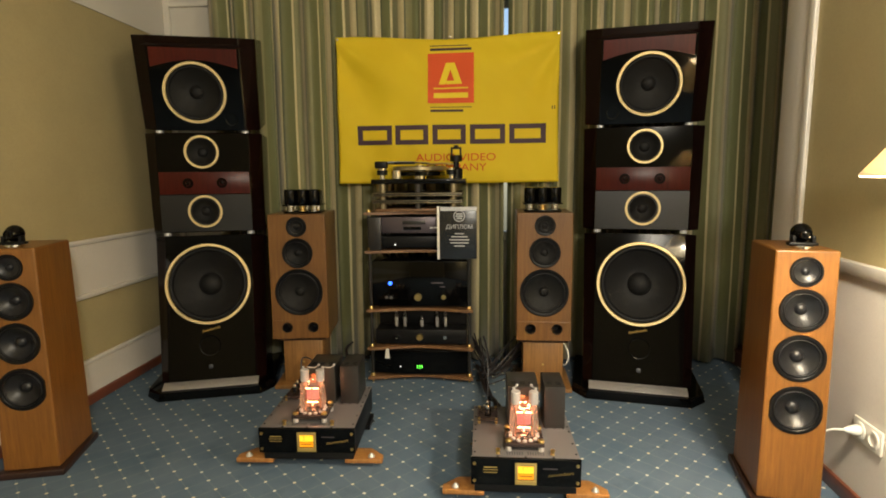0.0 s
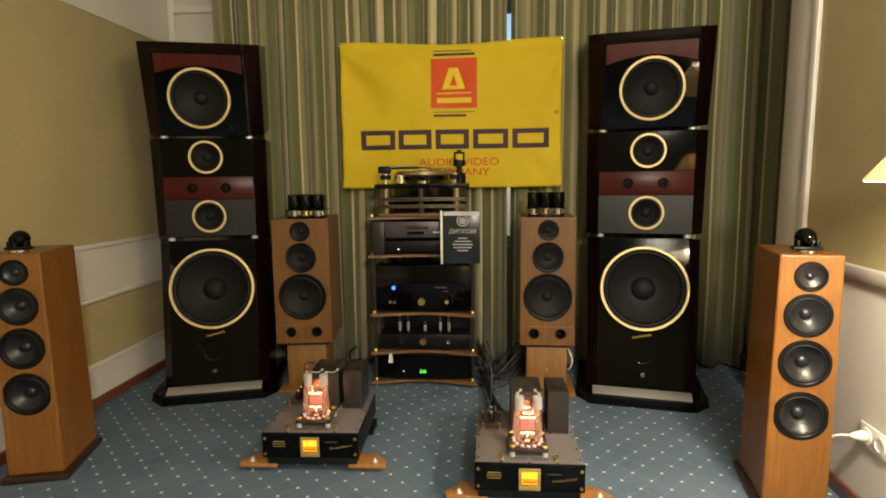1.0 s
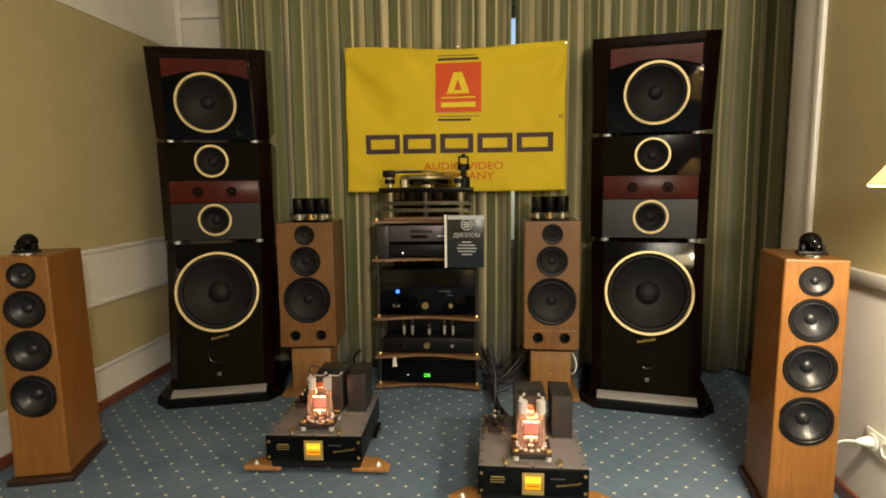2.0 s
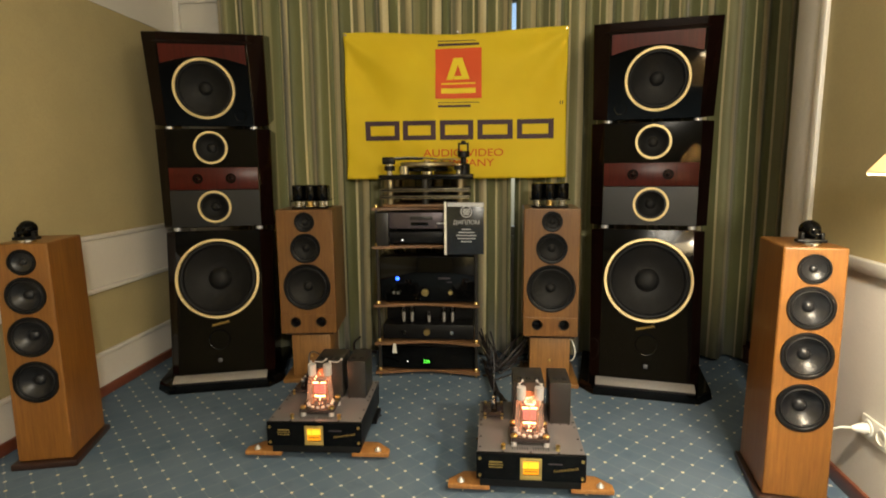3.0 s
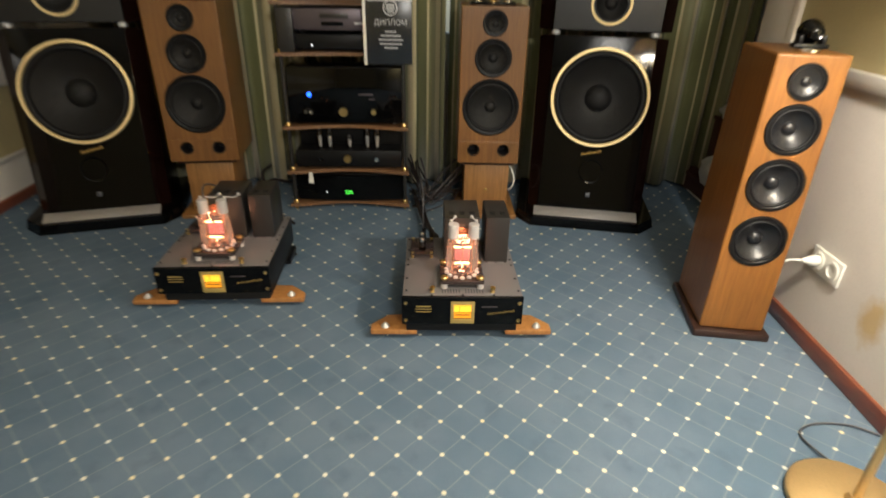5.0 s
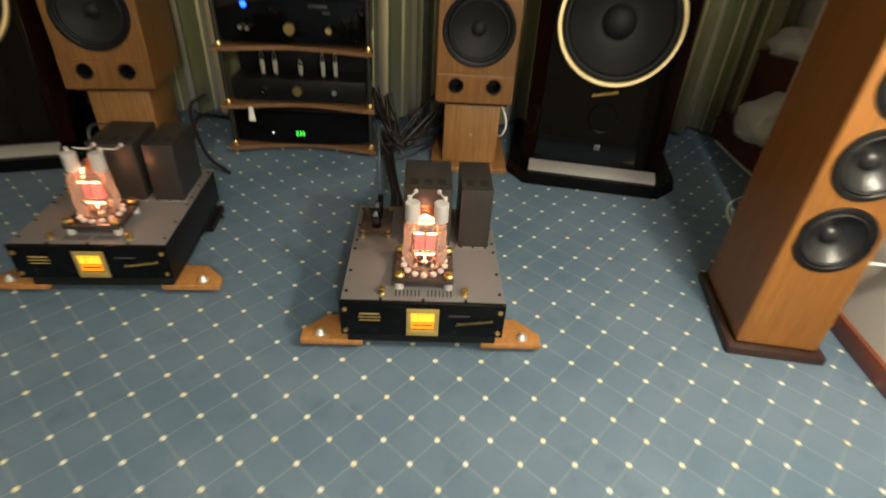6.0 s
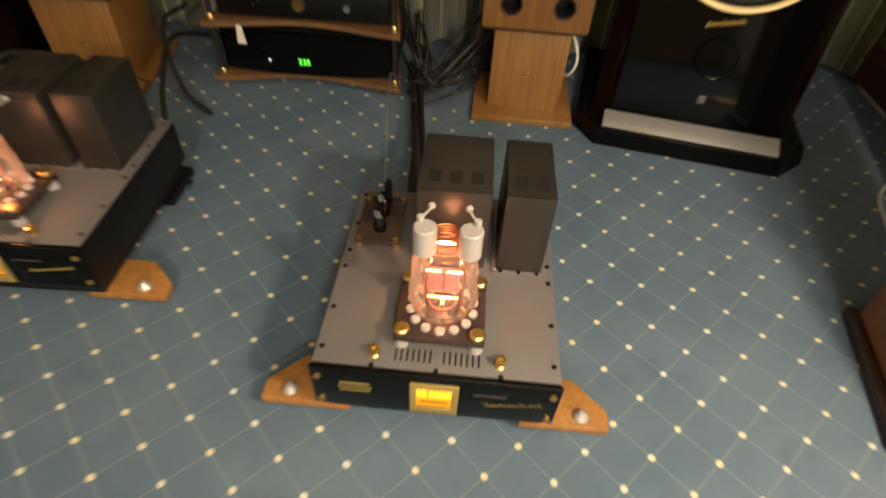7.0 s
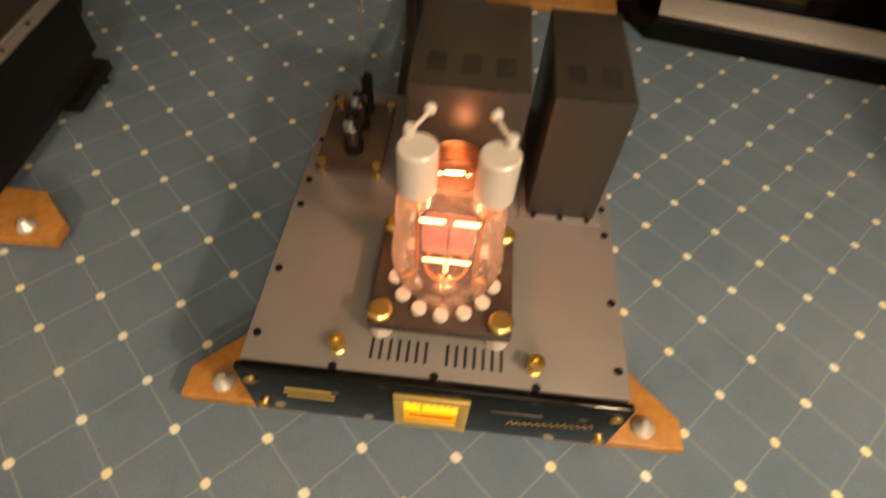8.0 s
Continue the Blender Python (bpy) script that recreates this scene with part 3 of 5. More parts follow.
def print_on_banner(name, shapes, material, lift, label=""):
    """Flat print that follows the drape: shapes are (x0, z0, x1, z1, slant, radius)."""
    bm = B()
    for x0, z0, x1, z1, slant, rad in shapes:
        nx, nz = max(2, int((x1 - x0) / 0.012)), max(1, int((z1 - z0) / 0.012))
        vs = []
        for j in range(nz + 1):
            r = []
            for i in range(nx + 1):
                x, z = x0 + (x1 - x0) * i / nx, z0 + (z1 - z0) * j / nz
                x += slant * (z - z0)
                r.append(bm.verts.new((x - (BX0 + BX1) / 2, banner_y(x, z) - BY - lift, z - BZ0)))
            vs.append(r)
        for j in range(nz):
            for i in range(nx):
                bm.faces.new((vs[j][i], vs[j][i + 1], vs[j + 1][i + 1], vs[j + 1][i]))
    return part(name, bm, material, cloth, label, smooth=80)


def hollow(x0, z0, x1, z1, w):
    out = [(x0, z0, x1, z0 + w, 0, 0), (x0, z1 - w, x1, z1, 0, 0), (x0, z0 + w, x0 + w * 1.1, z1 - w, 0, 0), (x1 - w * 1.1, z0 + w, x1, z1 - w, 0, 0)]
    return out


print_on_banner("emblem", [(-0.27, 1.625, 0.005, 1.915, 0, 0)], M["orange"], 0.003, "orange-red square emblem")
print_on_banner("emblem_mark", [(-0.205, 1.735, -0.165, 1.86, 0.35, 0), (-0.105, 1.735, -0.065, 1.86, -0.35, 0), (-0.16, 1.735, -0.09, 1.755, 0, 0), (-0.235, 1.708, -0.03, 1.716, 0, 0), (-0.235, 1.655, -0.03, 1.685, 0, 0)], M["yprint"], 0.005, "plain yellow shapes of the emblem")
# the large word is drawn as plain blocks in its colour
for x0, x1 in ((-0.70, -0.49), (-0.47, -0.27), (-0.245, -0.045), (-0.02, 0.19), (0.215, 0.43)):
    print_on_banner("word_block", hollow(x0, 1.385, x1, 1.50, 0.028), M["purple"], 0.003, "hollow dark purple block")
for bar in ((-0.255, 1.93, -0.01, 1.944), (-0.255, 1.955, -0.03, 1.96), (-0.255, 1.60, -0.01, 1.604), (-0.255, 1.575, -0.06, 1.588), (0.462, 1.58, 0.467, 1.60), (0.475, 1.58, 0.48, 1.60)):
    print_on_banner("print_bar", [(*bar, 0, 0)], M["purple"], 0.003, "thin dark bar of small print")
for text, z in (("AUDIO VIDEO", 1.305), ("COMPANY", 1.245)):
    tx = lettering(text, 0.062, M["orange"], "printed_words", cloth, Matrix.Translation((-0.105 - (BX0 + BX1) / 2, 0, z - BZ0)) @ FRONT, "orange-red printed words", 1.22)
    for v in tx.data.vertices:
        v.co.y += banner_y(v.co.x + (BX0 + BX1) / 2, v.co.z + BZ0) - BY - 0.004
for x in (BX0 + 0.012, (BX0 + BX1) / 2 + 0.02, BX1 - 0.012):
    b = B()
    lathe(b, [(0, 0.004), (0.006, 0.003), (0.006, 0), (0.002, -0.001), (0.002, -0.02)], "y", (x - (BX0 + BX1) / 2, banner_y(x, BZ1) - BY - 0.002, BZ1 - BZ0 - 0.012), 12)
    part("pin", b, M["chrome"], ban)

# ---------- loudspeaker drivers ----------


def driver(parent, x, z, r, ring_mat, cone_mat, ring_w=0.12, y=0.0, name="woofer", dome=0.26, deep=0.30, clamp=0.0, lift=0.006):
    """Ring, rubber surround, cone and dust cap, facing -y."""
    c = (x, y, z)
    b = B()
    lathe(b, [(r * (1 - ring_w), -0.004), (r * (1 - ring_w), lift * 0.6), (r * (1 - ring_w * 0.8), lift), (r * (1 - ring_w * 0.15), lift), (r, lift * 0.5), (r, -0.002)], "y", c, 56, clamp)
    ring = part(name, b, ring_mat, parent)
    b = B()
    a, e = r * (1 - ring_w), r * (1 - ring_w) * 0.86
    lathe(b, [(a, 0.0)] + [(a - (a - e) * k / 8, 0.10 * (a - e) + math.sin(math.pi * k / 8) * (a - e) * 0.42) for k in range(1, 8)] + [(e, -0.001)], "y", c, 56)
    part("surround", b, M["matte"], ring)
    b = B()
    cap = r * dome
    lathe(b, [(e, -0.001)] + [(e - (e - cap) * k / 8, -0.001 - deep * r * (1 - (1 - k / 8) ** 1.5)) for k in range(1, 9)], "y", c, 56)
    part("cone", b, cone_mat, ring)
    b = B()
    bot = -0.002 - deep * r
    lathe(b, [(cap * 1.04, bot), (cap * 0.98, bot + cap * 0.22), (cap * 0.7, bot + cap * 0.5), (cap * 0.35, bot + cap * 0.64), (0, bot + cap * 0.68)], "y", c, 36)
    part("dust_cap", b, cone_mat, ring)
    return ring


def pit(parent, x, z, r, material, y=0.0, deep=0.05, rim=0.18, name="port", rim_mat=None):
    """A flared reflex port or a plain round recess."""
    b = B()
    lathe(b, [(r * (1 + rim), 0.0005), (r * (1 + rim * 0.8), 0.003), (r * 1.02, 0.002), (r * 0.9, -0.008), (r * 0.85, -deep), (0, -deep)], "y", (x, y, z), 32)
    return part(name, b, rim_mat or material, parent)


# ---------- tall towers ----------


def octo(hw, front, chamfer_x, chamfer_y, back):
    return [(-hw + chamfer_x, front), (hw - chamfer_x, front), (hw, front + chamfer_y), (hw, back), (-hw, back), (-hw, front + chamfer_y)]


def cut_holes(ob, holes):
    """Round openings for the drivers, through the front of a part."""
    bm = B()
    for x, z, r in holes:
        lathe(bm, [(0, 0.06), (r, 0.06), (r, -0.16), (0, -0.16)], "y", (x, 0, z), 40)
    me = mesh_of("cutter", bm, M["matte"])
    cutter = new("cutter", me)
    cutter.parent = ob.parent
    bpy.context.view_layer.update()
    mod = ob.modifiers.new("cut", "BOOLEAN")
    mod.object, mod.solver = cutter, "EXACT"
    me2 = bpy.data.meshes.new_from_object(ob.evaluated_get(bpy.context.evaluated_depsgraph_get()))
    for poly in me2.polygons:
        poly.use_smooth = False
    ob.modifiers.clear()
    ob.data = me2
    bpy.data.objects.remove(cutter)


def tower(at, rz, label, side=1):
    tw = thing("tower_loudspeaker", at, rz, label, "loudspeaker", "pair of tower loudspeakers")
    b = B()
    o = octo(0.345, -0.088, 0.08, 0.10, 0.5)
    prism(b, o, 0.0, 0.046, octo(0.335, -0.080, 0.08, 0.10, 0.495))
    part("plinth", b, M["gloss"], tw)
    b = B()
    box(b, (0.50, 0.062, 0.006), (0.0, -0.035, 0.062), 0.002, rx=radians(24))
    part("plinth_plate", b, M["plate"], tw, "light grey plate on the plinth")
    BAF = 0.232
    mods = [("lower_cabinet", 0.046, 0.890, 0.283, 0.297), ("middle_cabinet", 0.907, 1.437, 0.290, 0.297), ("upper_cabinet", 1.451, 1.944, 0.308, 0.314)]
    holes = {"lower_cabinet": [(0.008 * side, 0.611, 0.190)], "middle_cabinet": [(0.008 * side, 1.336, 0.066), (0.008 * side, 1.020, 0.066)], "upper_cabinet": [(0.012 * side, 1.656, 0.128)]}
    for name, z0, z1, w0, w1 in mods:
        b = B()
        prism(b, octo(w0, 0.012, w0 - BAF, 0.055, 0.40), z0, z1, octo(w1, 0.012, w1 - BAF, 0.055, 0.38))
        e = [x for x in b.edges]
        bmesh.ops.bevel(b, geom=e, offset=0.005, segments=2, affect="EDGES", profile=0.5)
        cab = part(name, b, M["mahog"], tw)
        cut_holes(cab, holes[name])
        b = B()
        top = z1 - (0.052 if name == "upper_cabinet" else 0.004)
        box(b, (2 * BAF, 0.012, top - z0 - 0.004), (0, 0.006, (z0 + top + 0.004) / 2), 0.002)
        baf = part("baffle", b, M["gloss"], cab, "high-gloss black front panel")
        cut_holes(baf, holes[name])
        if name == "upper_cabinet":
            b = B()
            prism(b, [(-BAF, 0), (BAF, 0), (BAF + 0.05, 0.05), (-BAF - 0.05, 0.05)], top + 0.002, z1 - 0.001, [(-BAF + 0.02, 0.045), (BAF - 0.02, 0.045), (BAF + 0.04, 0.075), (-BAF - 0.04, 0.075)])
            part("top_chamfer", b, M["mahog"], cab)
    # the room's reflection in the black lacquer, imitated by a satin grey sheet
    b = B()
    box(b, (2 * BAF - 0.006, 0.004, 0.198), (0.0, -0.003, 1.011), 0.0015)
    pn = part("grey_panel", b, M["dgrey"], tw, "satin dark grey sheet imitating a reflection in the lacquer")
    cut_holes(pn, [(0.008 * side, 1.020, 0.066)])
    # flat red strips, the upper one arched over the woofer
    b = B()
    n = 28
    lo = [b.verts.new((-BAF + 0.012 + (2 * BAF - 0.024) * k / n, -0.0035, 1.786 + 0.040 * math.cos((k / n - 0.5) * math.pi))) for k in range(n + 1)]
    hi = [b.verts.new((v.co.x, -0.0035, 1.886)) for v in lo]
    back = [[b.verts.new((v.co.x, 0.001, v.co.z)) for v in row] for row in (lo, hi)]
    for k in range(n):
        b.faces.new((lo[k], lo[k + 1], hi[k + 1], hi[k]))
        b.faces.new((back[0][k], back[0][k + 1], lo[k + 1], lo[k]))
        b.faces.new((hi[k], hi[k + 1], back[1][k + 1], back[1][k]))
    for k in (0, n):
        b.faces.new((lo[k], hi[k], back[1][k], back[0][k]))
    part("inlay", b, M["red"], tw, "arched red strip")
    b = B()
    box(b, (2 * BAF - 0.01, 0.004, 0.118), (0.0, -0.003, 1.172), 0.0015)
    part("inlay", b, M["red"], tw, "red strip with two small tweeters")
    for x in (-0.085, 0.085):
        b = B()
        lathe(b, [(0.027, 0), (0.026, 0.003), (0.016, 0.003), (0.013, -0.001), (0.009, 0.004), (0, 0.007)], "y", (x, -0.005, 1.172), 28)
        part("tweeter", b, M["mahog"], tw)
    driver(tw, 0.008 * side, 0.611, 0.230, M["gold"], M["cone"], 0.075, name="woofer", dome=0.27, deep=0.26, lift=0.012)
    driver(tw, 0.012 * side, 1.656, 0.163, M["gold"], M["cone"], 0.10, name="upper_woofer", dome=0.22, deep=0.26, lift=0.011)
    for z in (1.336, 1.020):
        driver(tw, 0.008 * side, z, 0.088, M["gold"], M["cone"], 0.155, name="midrange", dome=0.3, deep=0.3, lift=0.009)
    pit(tw, -0.165 * side, 1.515, 0.028, M["gloss"], -0.0005)
    pit(tw, 0.008 * side, 0.262, 0.052, M["gloss"], -0.0005, rim=0.12)
    b = B()
    box(b, (0.022, 0.003, 0.022), (0.008 * side, -0.002, 0.145), 0.001)
    part("badge", b, M["wire"], tw, "small dull metal badge")
    b = B()
    sweep(b, [(-0.046 + 0.0036 * k, -0.0012, 0.343 + 0.0008 * k + (0.0065 + 0.004 * (k in (1, 11, 23))) * (1 if k % 2 else -1)) for k in range(27)], 0.0015, 6, 2)
    part("name_stroke", b, M["goldp"], tw, "plain gold stroke in place of a script name")
    for z in (0.885, 1.454):
        for x in (-0.225, 0.225):
            b = B()
            rod(b, 0.020, z - 0.010, z + 0.010, x, 0.192, 16)
            part("spacer", b, M["silver"], tw)
            b = B()
            rod(b, 0.020, z - 0.012, z + 0.012, x, 0.42, 16)
            part("spacer", b, M["silver"], tw)
    # the lower cabinet leans back and the upper one forward, aimed at the listener
    lower = Matrix.Translation((0, 0, 0.046)) @ Matrix.Rotation(radians(-10.5), 4, "X") @ Matrix.Translation((0, 0, -0.046))
    middle = Matrix.Translation((0, 0.157, 1.2)) @ Matrix.Scale(1.053, 4) @ Matrix.Translation((0, 0, -1.2))
    upper = Matrix.Translation((0, 0.157, 1.458)) @ Matrix.Rotation(radians(11.5), 4, "X") @ Matrix.Translation((0, 0, -1.451))
    for ob in tw.children:
        if not ob.name.startswith(("plinth", "spacer")):
            z = sum(v.co.z for v in ob.data.vertices) / len(ob.data.vertices)
            ob.matrix_local = lower if z < 0.9 else (middle if z < 1.444 else upper)
    return tw


tower((0.880, 2.904, 0), -11.7, "tall glossy black tower loudspeaker with brass-ringed woofers")
tower((-1.468, 2.886, 0), 15.5, "tall glossy black tower loudspeaker with brass rings beside the wall", -1)

# ---------- bookshelf loudspeakers on stands ----------


def crown(at, rz):
    c = thing("super_tweeter", at, rz, "glossy black super tweeter on brass posts, standing on a loudspeaker", "tweeter", "super tweeters")
    b = B()
    box(b, (0.20, 0.16, 0.012), (0, 0.09, 0.006), 0.003)
    part("base_plate", b, M["gloss"], c)
    for x in (-0.066, 0.0, 0.066):
        b = B()
        lathe(b, [(0, 0.012), (0.021, 0.012), (0.021, 0.017), (0.015, 0.020), (0.015, 0.032), (0.021, 0.036), (0.021, 0.041), (0, 0.041)], "z", (x, 0.035, 0), 24)
        part("post", b, M["chrome"] if x else M["brass"], c)
        b = B()
        lathe(b, [(0, 0.012), (0.012, 0.012), (0.012, 0.041), (0, 0.041)], "z", (x, 0.14, 0), 16)
        part("post", b, M["chrome"], c)
    b = B()
    box(b, (0.208, 0.168, 0.008), (0, 0.09, 0.045), 0.002)
    part("plate", b, M["smoke"], c, "smoked acrylic plate")
    b = B()
    box(b, (0.186, 0.112, 0.080), (0, 0.103, 0.0895), 0.006)
    body = part("body", b, M["gloss"], c)
    for x in (-0.066, 0.0, 0.066):
        b = B()
        lathe(b, [(0, 0.050), (0.032, 0.050), (0.034, 0.053), (0.034, 0.126), (0.030, 0.132), (0.012, 0.134), (0, 0.134)], "z", (x, 0.042, 0), 28)
        part("lobe", b, M["gloss"], body, "round glossy black lobe")
    return c


def bookshelf(at, rz, w, label):
    sp = thing("bookshelf_loudspeaker", at, rz, label, "loudspeaker", "pair of standmount loudspeakers")
    d, z1 = 0.36, 0.706
    holes = [(0, 0.636, 0.042), (0, 0.490, 0.066), (0, 0.270, 0.108), (-0.072, 0.068, 0.026), (0.072, 0.068, 0.026)]
    b = B()
    box(b, (w, d, z1), (0, d / 2, z1 / 2), 0.006)
    cab = part("cabinet", b, M["walnut"], sp)
    cut_holes(cab, holes)
    b = B()
    box(b, (w - 0.004, 0.005, 0.107), (0, -0.0025, 0.0565), 0.002)
    pan = part("port_panel", b, M["walnut"], sp)
    cut_holes(pan, holes[3:])
    driver(sp, 0, 0.636, 0.056, M["satin"], M["cone"], 0.3, name="tweeter", dome=0.3, deep=0.12, lift=0.004)
    driver(sp, 0, 0.490, 0.084, M["satin"], M["cone"], 0.2, name="midrange", dome=0.25, deep=0.2, lift=0.005)
    driver(sp, 0, 0.270, 0.132, M["satin"], M["cone"], 0.14, name="woofer", dome=0.2, deep=0.2, lift=0.006)
    for x in (-0.072, 0.072):
        pit(sp, x, 0.068, 0.027, M["matte"], -0.0055, 0.08, 0.12)
    return sp


def stand(at, rz, label):
    st = thing("loudspeaker_stand", at, rz, label, "speaker stand", "pair of loudspeaker stands")
    b = B()
    box(b, (0.315, 0.36, 0.022), (0, 0.16, 0.011), 0.004)
    part("foot_plate", b, M["shelfw"], st)
    b = B()
    box(b, (0.222, 0.26, 0.252), (0, 0.17, 0.148), 0.004)
    part("column", b, M["shelfw"], st)
    b = B()
    box(b, (0.27, 0.32, 0.016), (0, 0.18, 0.282), 0.003)
    part("top_plate", b, M["dwood"], st)
    b = B()
    lathe(b, [(0.006, 0), (0.006, 0.003), (0.003, 0.004), (0, 0.004)], "y", (0, 0.04, 0.14), 16)
    part("screw", b, M["brass"], st)
    return st


stand((0.388, 2.965, 0), -2, "plain brown wooden box stand under a loudspeaker")
stand((-0.975, 2.965, 0), 6, "plain brown wooden box stand beside the equipment rack")
bookshelf((0.385, 2.957, 0.291), -2, 0.298, "three-way walnut standmount loudspeaker with two ports")
bookshelf((-0.972, 2.957, 0.291), 6, 0.315, "three-way walnut standmount loudspeaker next to the rack")
crown((0.376, 2.985, 0.998), -2)
crown((-0.948, 2.985, 0.998), 5)

# ---------- slim floorstanders ----------


def floorstander(at, rz, label):
    sp = thing("floorstanding_loudspeaker", at, rz, label, "loudspeaker", "pair of slim floorstanding loudspeakers")
    w, d, h, z0 = 0.200, 0.30, 0.938, 0.03
    b = B()
    prism(b, [(-0.125, -0.02), (0.125, -0.02), (0.118, d + 0.02), (-0.118, d + 0.02)], 0, 0.028)
    bmesh.ops.bevel(b, geom=b.edges[:], offset=0.006, segments=2, affect="EDGES", profile=0.5)
    part("plinth", b, M["dwood"], sp)
    zs = ((0.864, 0.052, 0.036), (0.729, 0.076, 0.058), (0.559, 0.084, 0.066), (0.370, 0.088, 0.07))
    b = B()
    w0, w1 = w / 2 + 0.004, w / 2 - 0.002
    prism(b, [(-w0, 0), (w0, 0), (w0, d), (-w0, d)], z0, h, [(-w1, 0), (w1, 0), (w1 - 0.01, d), (-w1 + 0.01, d)])
    bmesh.ops.bevel(b, geom=b.edges[:], offset=0.007, segments=3, affect="EDGES", profile=0.5)
    cab = part("cabinet", b, M["cherry"], sp)
    cut_holes(cab, [(0, z, max(r, q * 0.78)) for z, q, r in zs])
    names = ("upper_driver", "midrange", "woofer", "woofer")
    for (z, r, _), n in zip(zs, names):
        driver(sp, 0, z, r, M["satin"], M["poly"], 0.17, name=n, dome=0.26, deep=0.30 if n != "upper_driver" else 0.18, clamp=0.083 if n == "woofer" else 0, lift=0.006)
    b = B()
    prof = [(0, -0.062)] + [(0.034 * math.sin(math.pi * (0.08 + 0.92 * k / 12)) ** 0.8, -0.055 + 0.085 * k / 12) for k in range(1, 12)] + [(0.018, 0.031), (0.012, 0.029), (0, 0.034)]
    lathe(b, prof, "y", (0, 0.055, h + 0.052), 28)
    pod = part("tweeter_pod", b, M["gloss"], sp, "round glossy black tweeter pod")
    b = B()
    box(b, (0.092, 0.036, 0.012), (0, 0.055, h + 0.016), 0.004)
    for x in (-0.034, 0.034):
        box(b, (0.012, 0.034, 0.03), (x * 0.9, 0.055, h + 0.03), 0.004)
    part("saddle", b, M["satin"], pod)
    b = B()
    rod(b, 0.034, h, h + 0.011, 0, 0.055, 24, 0.002)
    part("foot", b, M["chrome"], pod)
    return sp


floorstander((1.138, 1.928, 0), -10, "slim cherry floorstanding loudspeaker with four black drivers by the socket")
floorstander((-1.791, 2.003, 0), 14, "slim cherry floorstanding loudspeaker with four black drivers, in dim light")

# ---------- equipment rack ----------
RX0, RX1, RY = -0.612, -0.002, 3.04
RW, RC = RX1 - RX0, (RX0 + RX1) / 2
rack = thing("equipment_rack", (RC, RY, 0), 0, "open hi-fi rack with bowed wooden shelves on slim metal posts", "hi-fi rack")
SHELVES = (0.038, 0.214, 0.440, 0.780, 0.998)
for z in SHELVES:
    b = B()
    n = 16
    front = [(-RW / 2 + RW * k / n, 0.055 * math.sin(math.pi * k / n) ** 1.5) for k in range(n + 1)]
    prism(b, front + [(RW / 2 - 0.01, 0.10), (RW / 2 - 0.06, 0.37), (-RW / 2 + 0.06, 0.37), (-RW / 2 + 0.01, 0.10)], z - 0.015, z)
    part("shelf", b, M["rackw"], rack)
for side in (-1, 1):
    for x, y in ((side * (RW / 2 - 0.022), 0.035), (side * (RW / 2 - 0.085), 0.345)):
        b = B()
        rod(b, 0.009, 0.03, 0.99, x, y, 14)
        p = part("post", b, M["dsteel"], rack)
        for z in SHELVES:
            b = B()
            lathe(b, [(0, z), (0.013, z), (0.013, z + 0.008), (0.009, z + 0.016), (0, z + 0.016)], "z", (x, y, 0), 16)
            part("collar", b, M["brass"], p)
        b = B()
        lathe(b, [(0, 0.0), (0.004, 0.001), (0.012, 0.015), (0.012, 0.019), (0, 0.019)], "z", (x, y, 0), 16)
        part("spike", b, M["brass"], p)


def knob(parent, x, z, y, r, mat, deep=0.016, name="knob"):
    b = B()
    lathe(b, [(r, -0.001), (r, deep * 0.8), (r * 0.9, deep), (r * 0.55, deep), (r * 0.5, deep - 0.002), (0, deep - 0.002)], "y", (x, y, z), 28)
    return part(name, b, mat, parent)


def unit(name, x, y, z, w, d, h, mat, label, bevel=0.003):
    u = thing(name, (x, y, z), 0, label, "hi-fi unit")
    b = B()
    box(b, (w, d, h), (0, d / 2, h / 2 + 0.012), bevel)
    part("case", b, mat, u)
    for fx in (-w / 2 + 0.04, w / 2 - 0.04):
        for fy in (0.04, d - 0.04):
            b = B()
            rod(b, 0.014, 0, 0.0125, fx, fy, 14)
            part("foot", b, M["matte"], u)
    return u


u = unit("disc_player", -0.335, 3.10, SHELVES[3] + 0.082, 0.40, 0.3, 0.095, M["satin"], "disc player with a champagne metal front on the rack")
b = B()
box(b, (0.40, 0.012, 0.092), (0, -0.006, 0.06), 0.003)
part("front_panel", b, M["champ"], u)
b = B()
box(b, (0.13, 0.004, 0.022), (0.0, -0.0135, 0.075), 0.001)
part("tray", b, M["dsteel"], u)
b = B()
box(b, (0.10, 0.003, 0.018), (-0.01, -0.0135, 0.042), 0.001)
part("display", b, M["gloss"], u)
for k in range(4):
    b = B()
    box(b, (0.02, 0.005, 0.008), (0.10 + 0.024 * k, -0.013, 0.045), 0.001)
    part("button", b, M["silver"], u)
u = unit("thin_amplifier", -0.33, 3.09, SHELVES[3], 0.44, 0.32, 0.066, M["satin"], "thin black amplifier under the disc player")
b = B()
lathe(b, [(0.004, 0), (0.004, 0.002), (0, 0.003)], "y", (-0.115, 0, 0.03), 12)
part("indicator", b, M["wled"], u)
u = thing("small_speaker_box", (-0.555, 3.06, SHELVES[3]), 0, "small dark grey upright box on the rack", "box")
b = B()
box(b, (0.07, 0.2, 0.19), (0, 0.1, 0.095), 0.004)
part("case", b, M["dsteel"], u)
u = unit("preamplifier", -0.307, 3.09, SHELVES[2], 0.55, 0.33, 0.265, M["gloss"], "tall black preamplifier with a blue lamp and gilt knobs")
b = B()
box(b, (0.55, 0.01, 0.262), (0, -0.005, 0.145), 0.003)
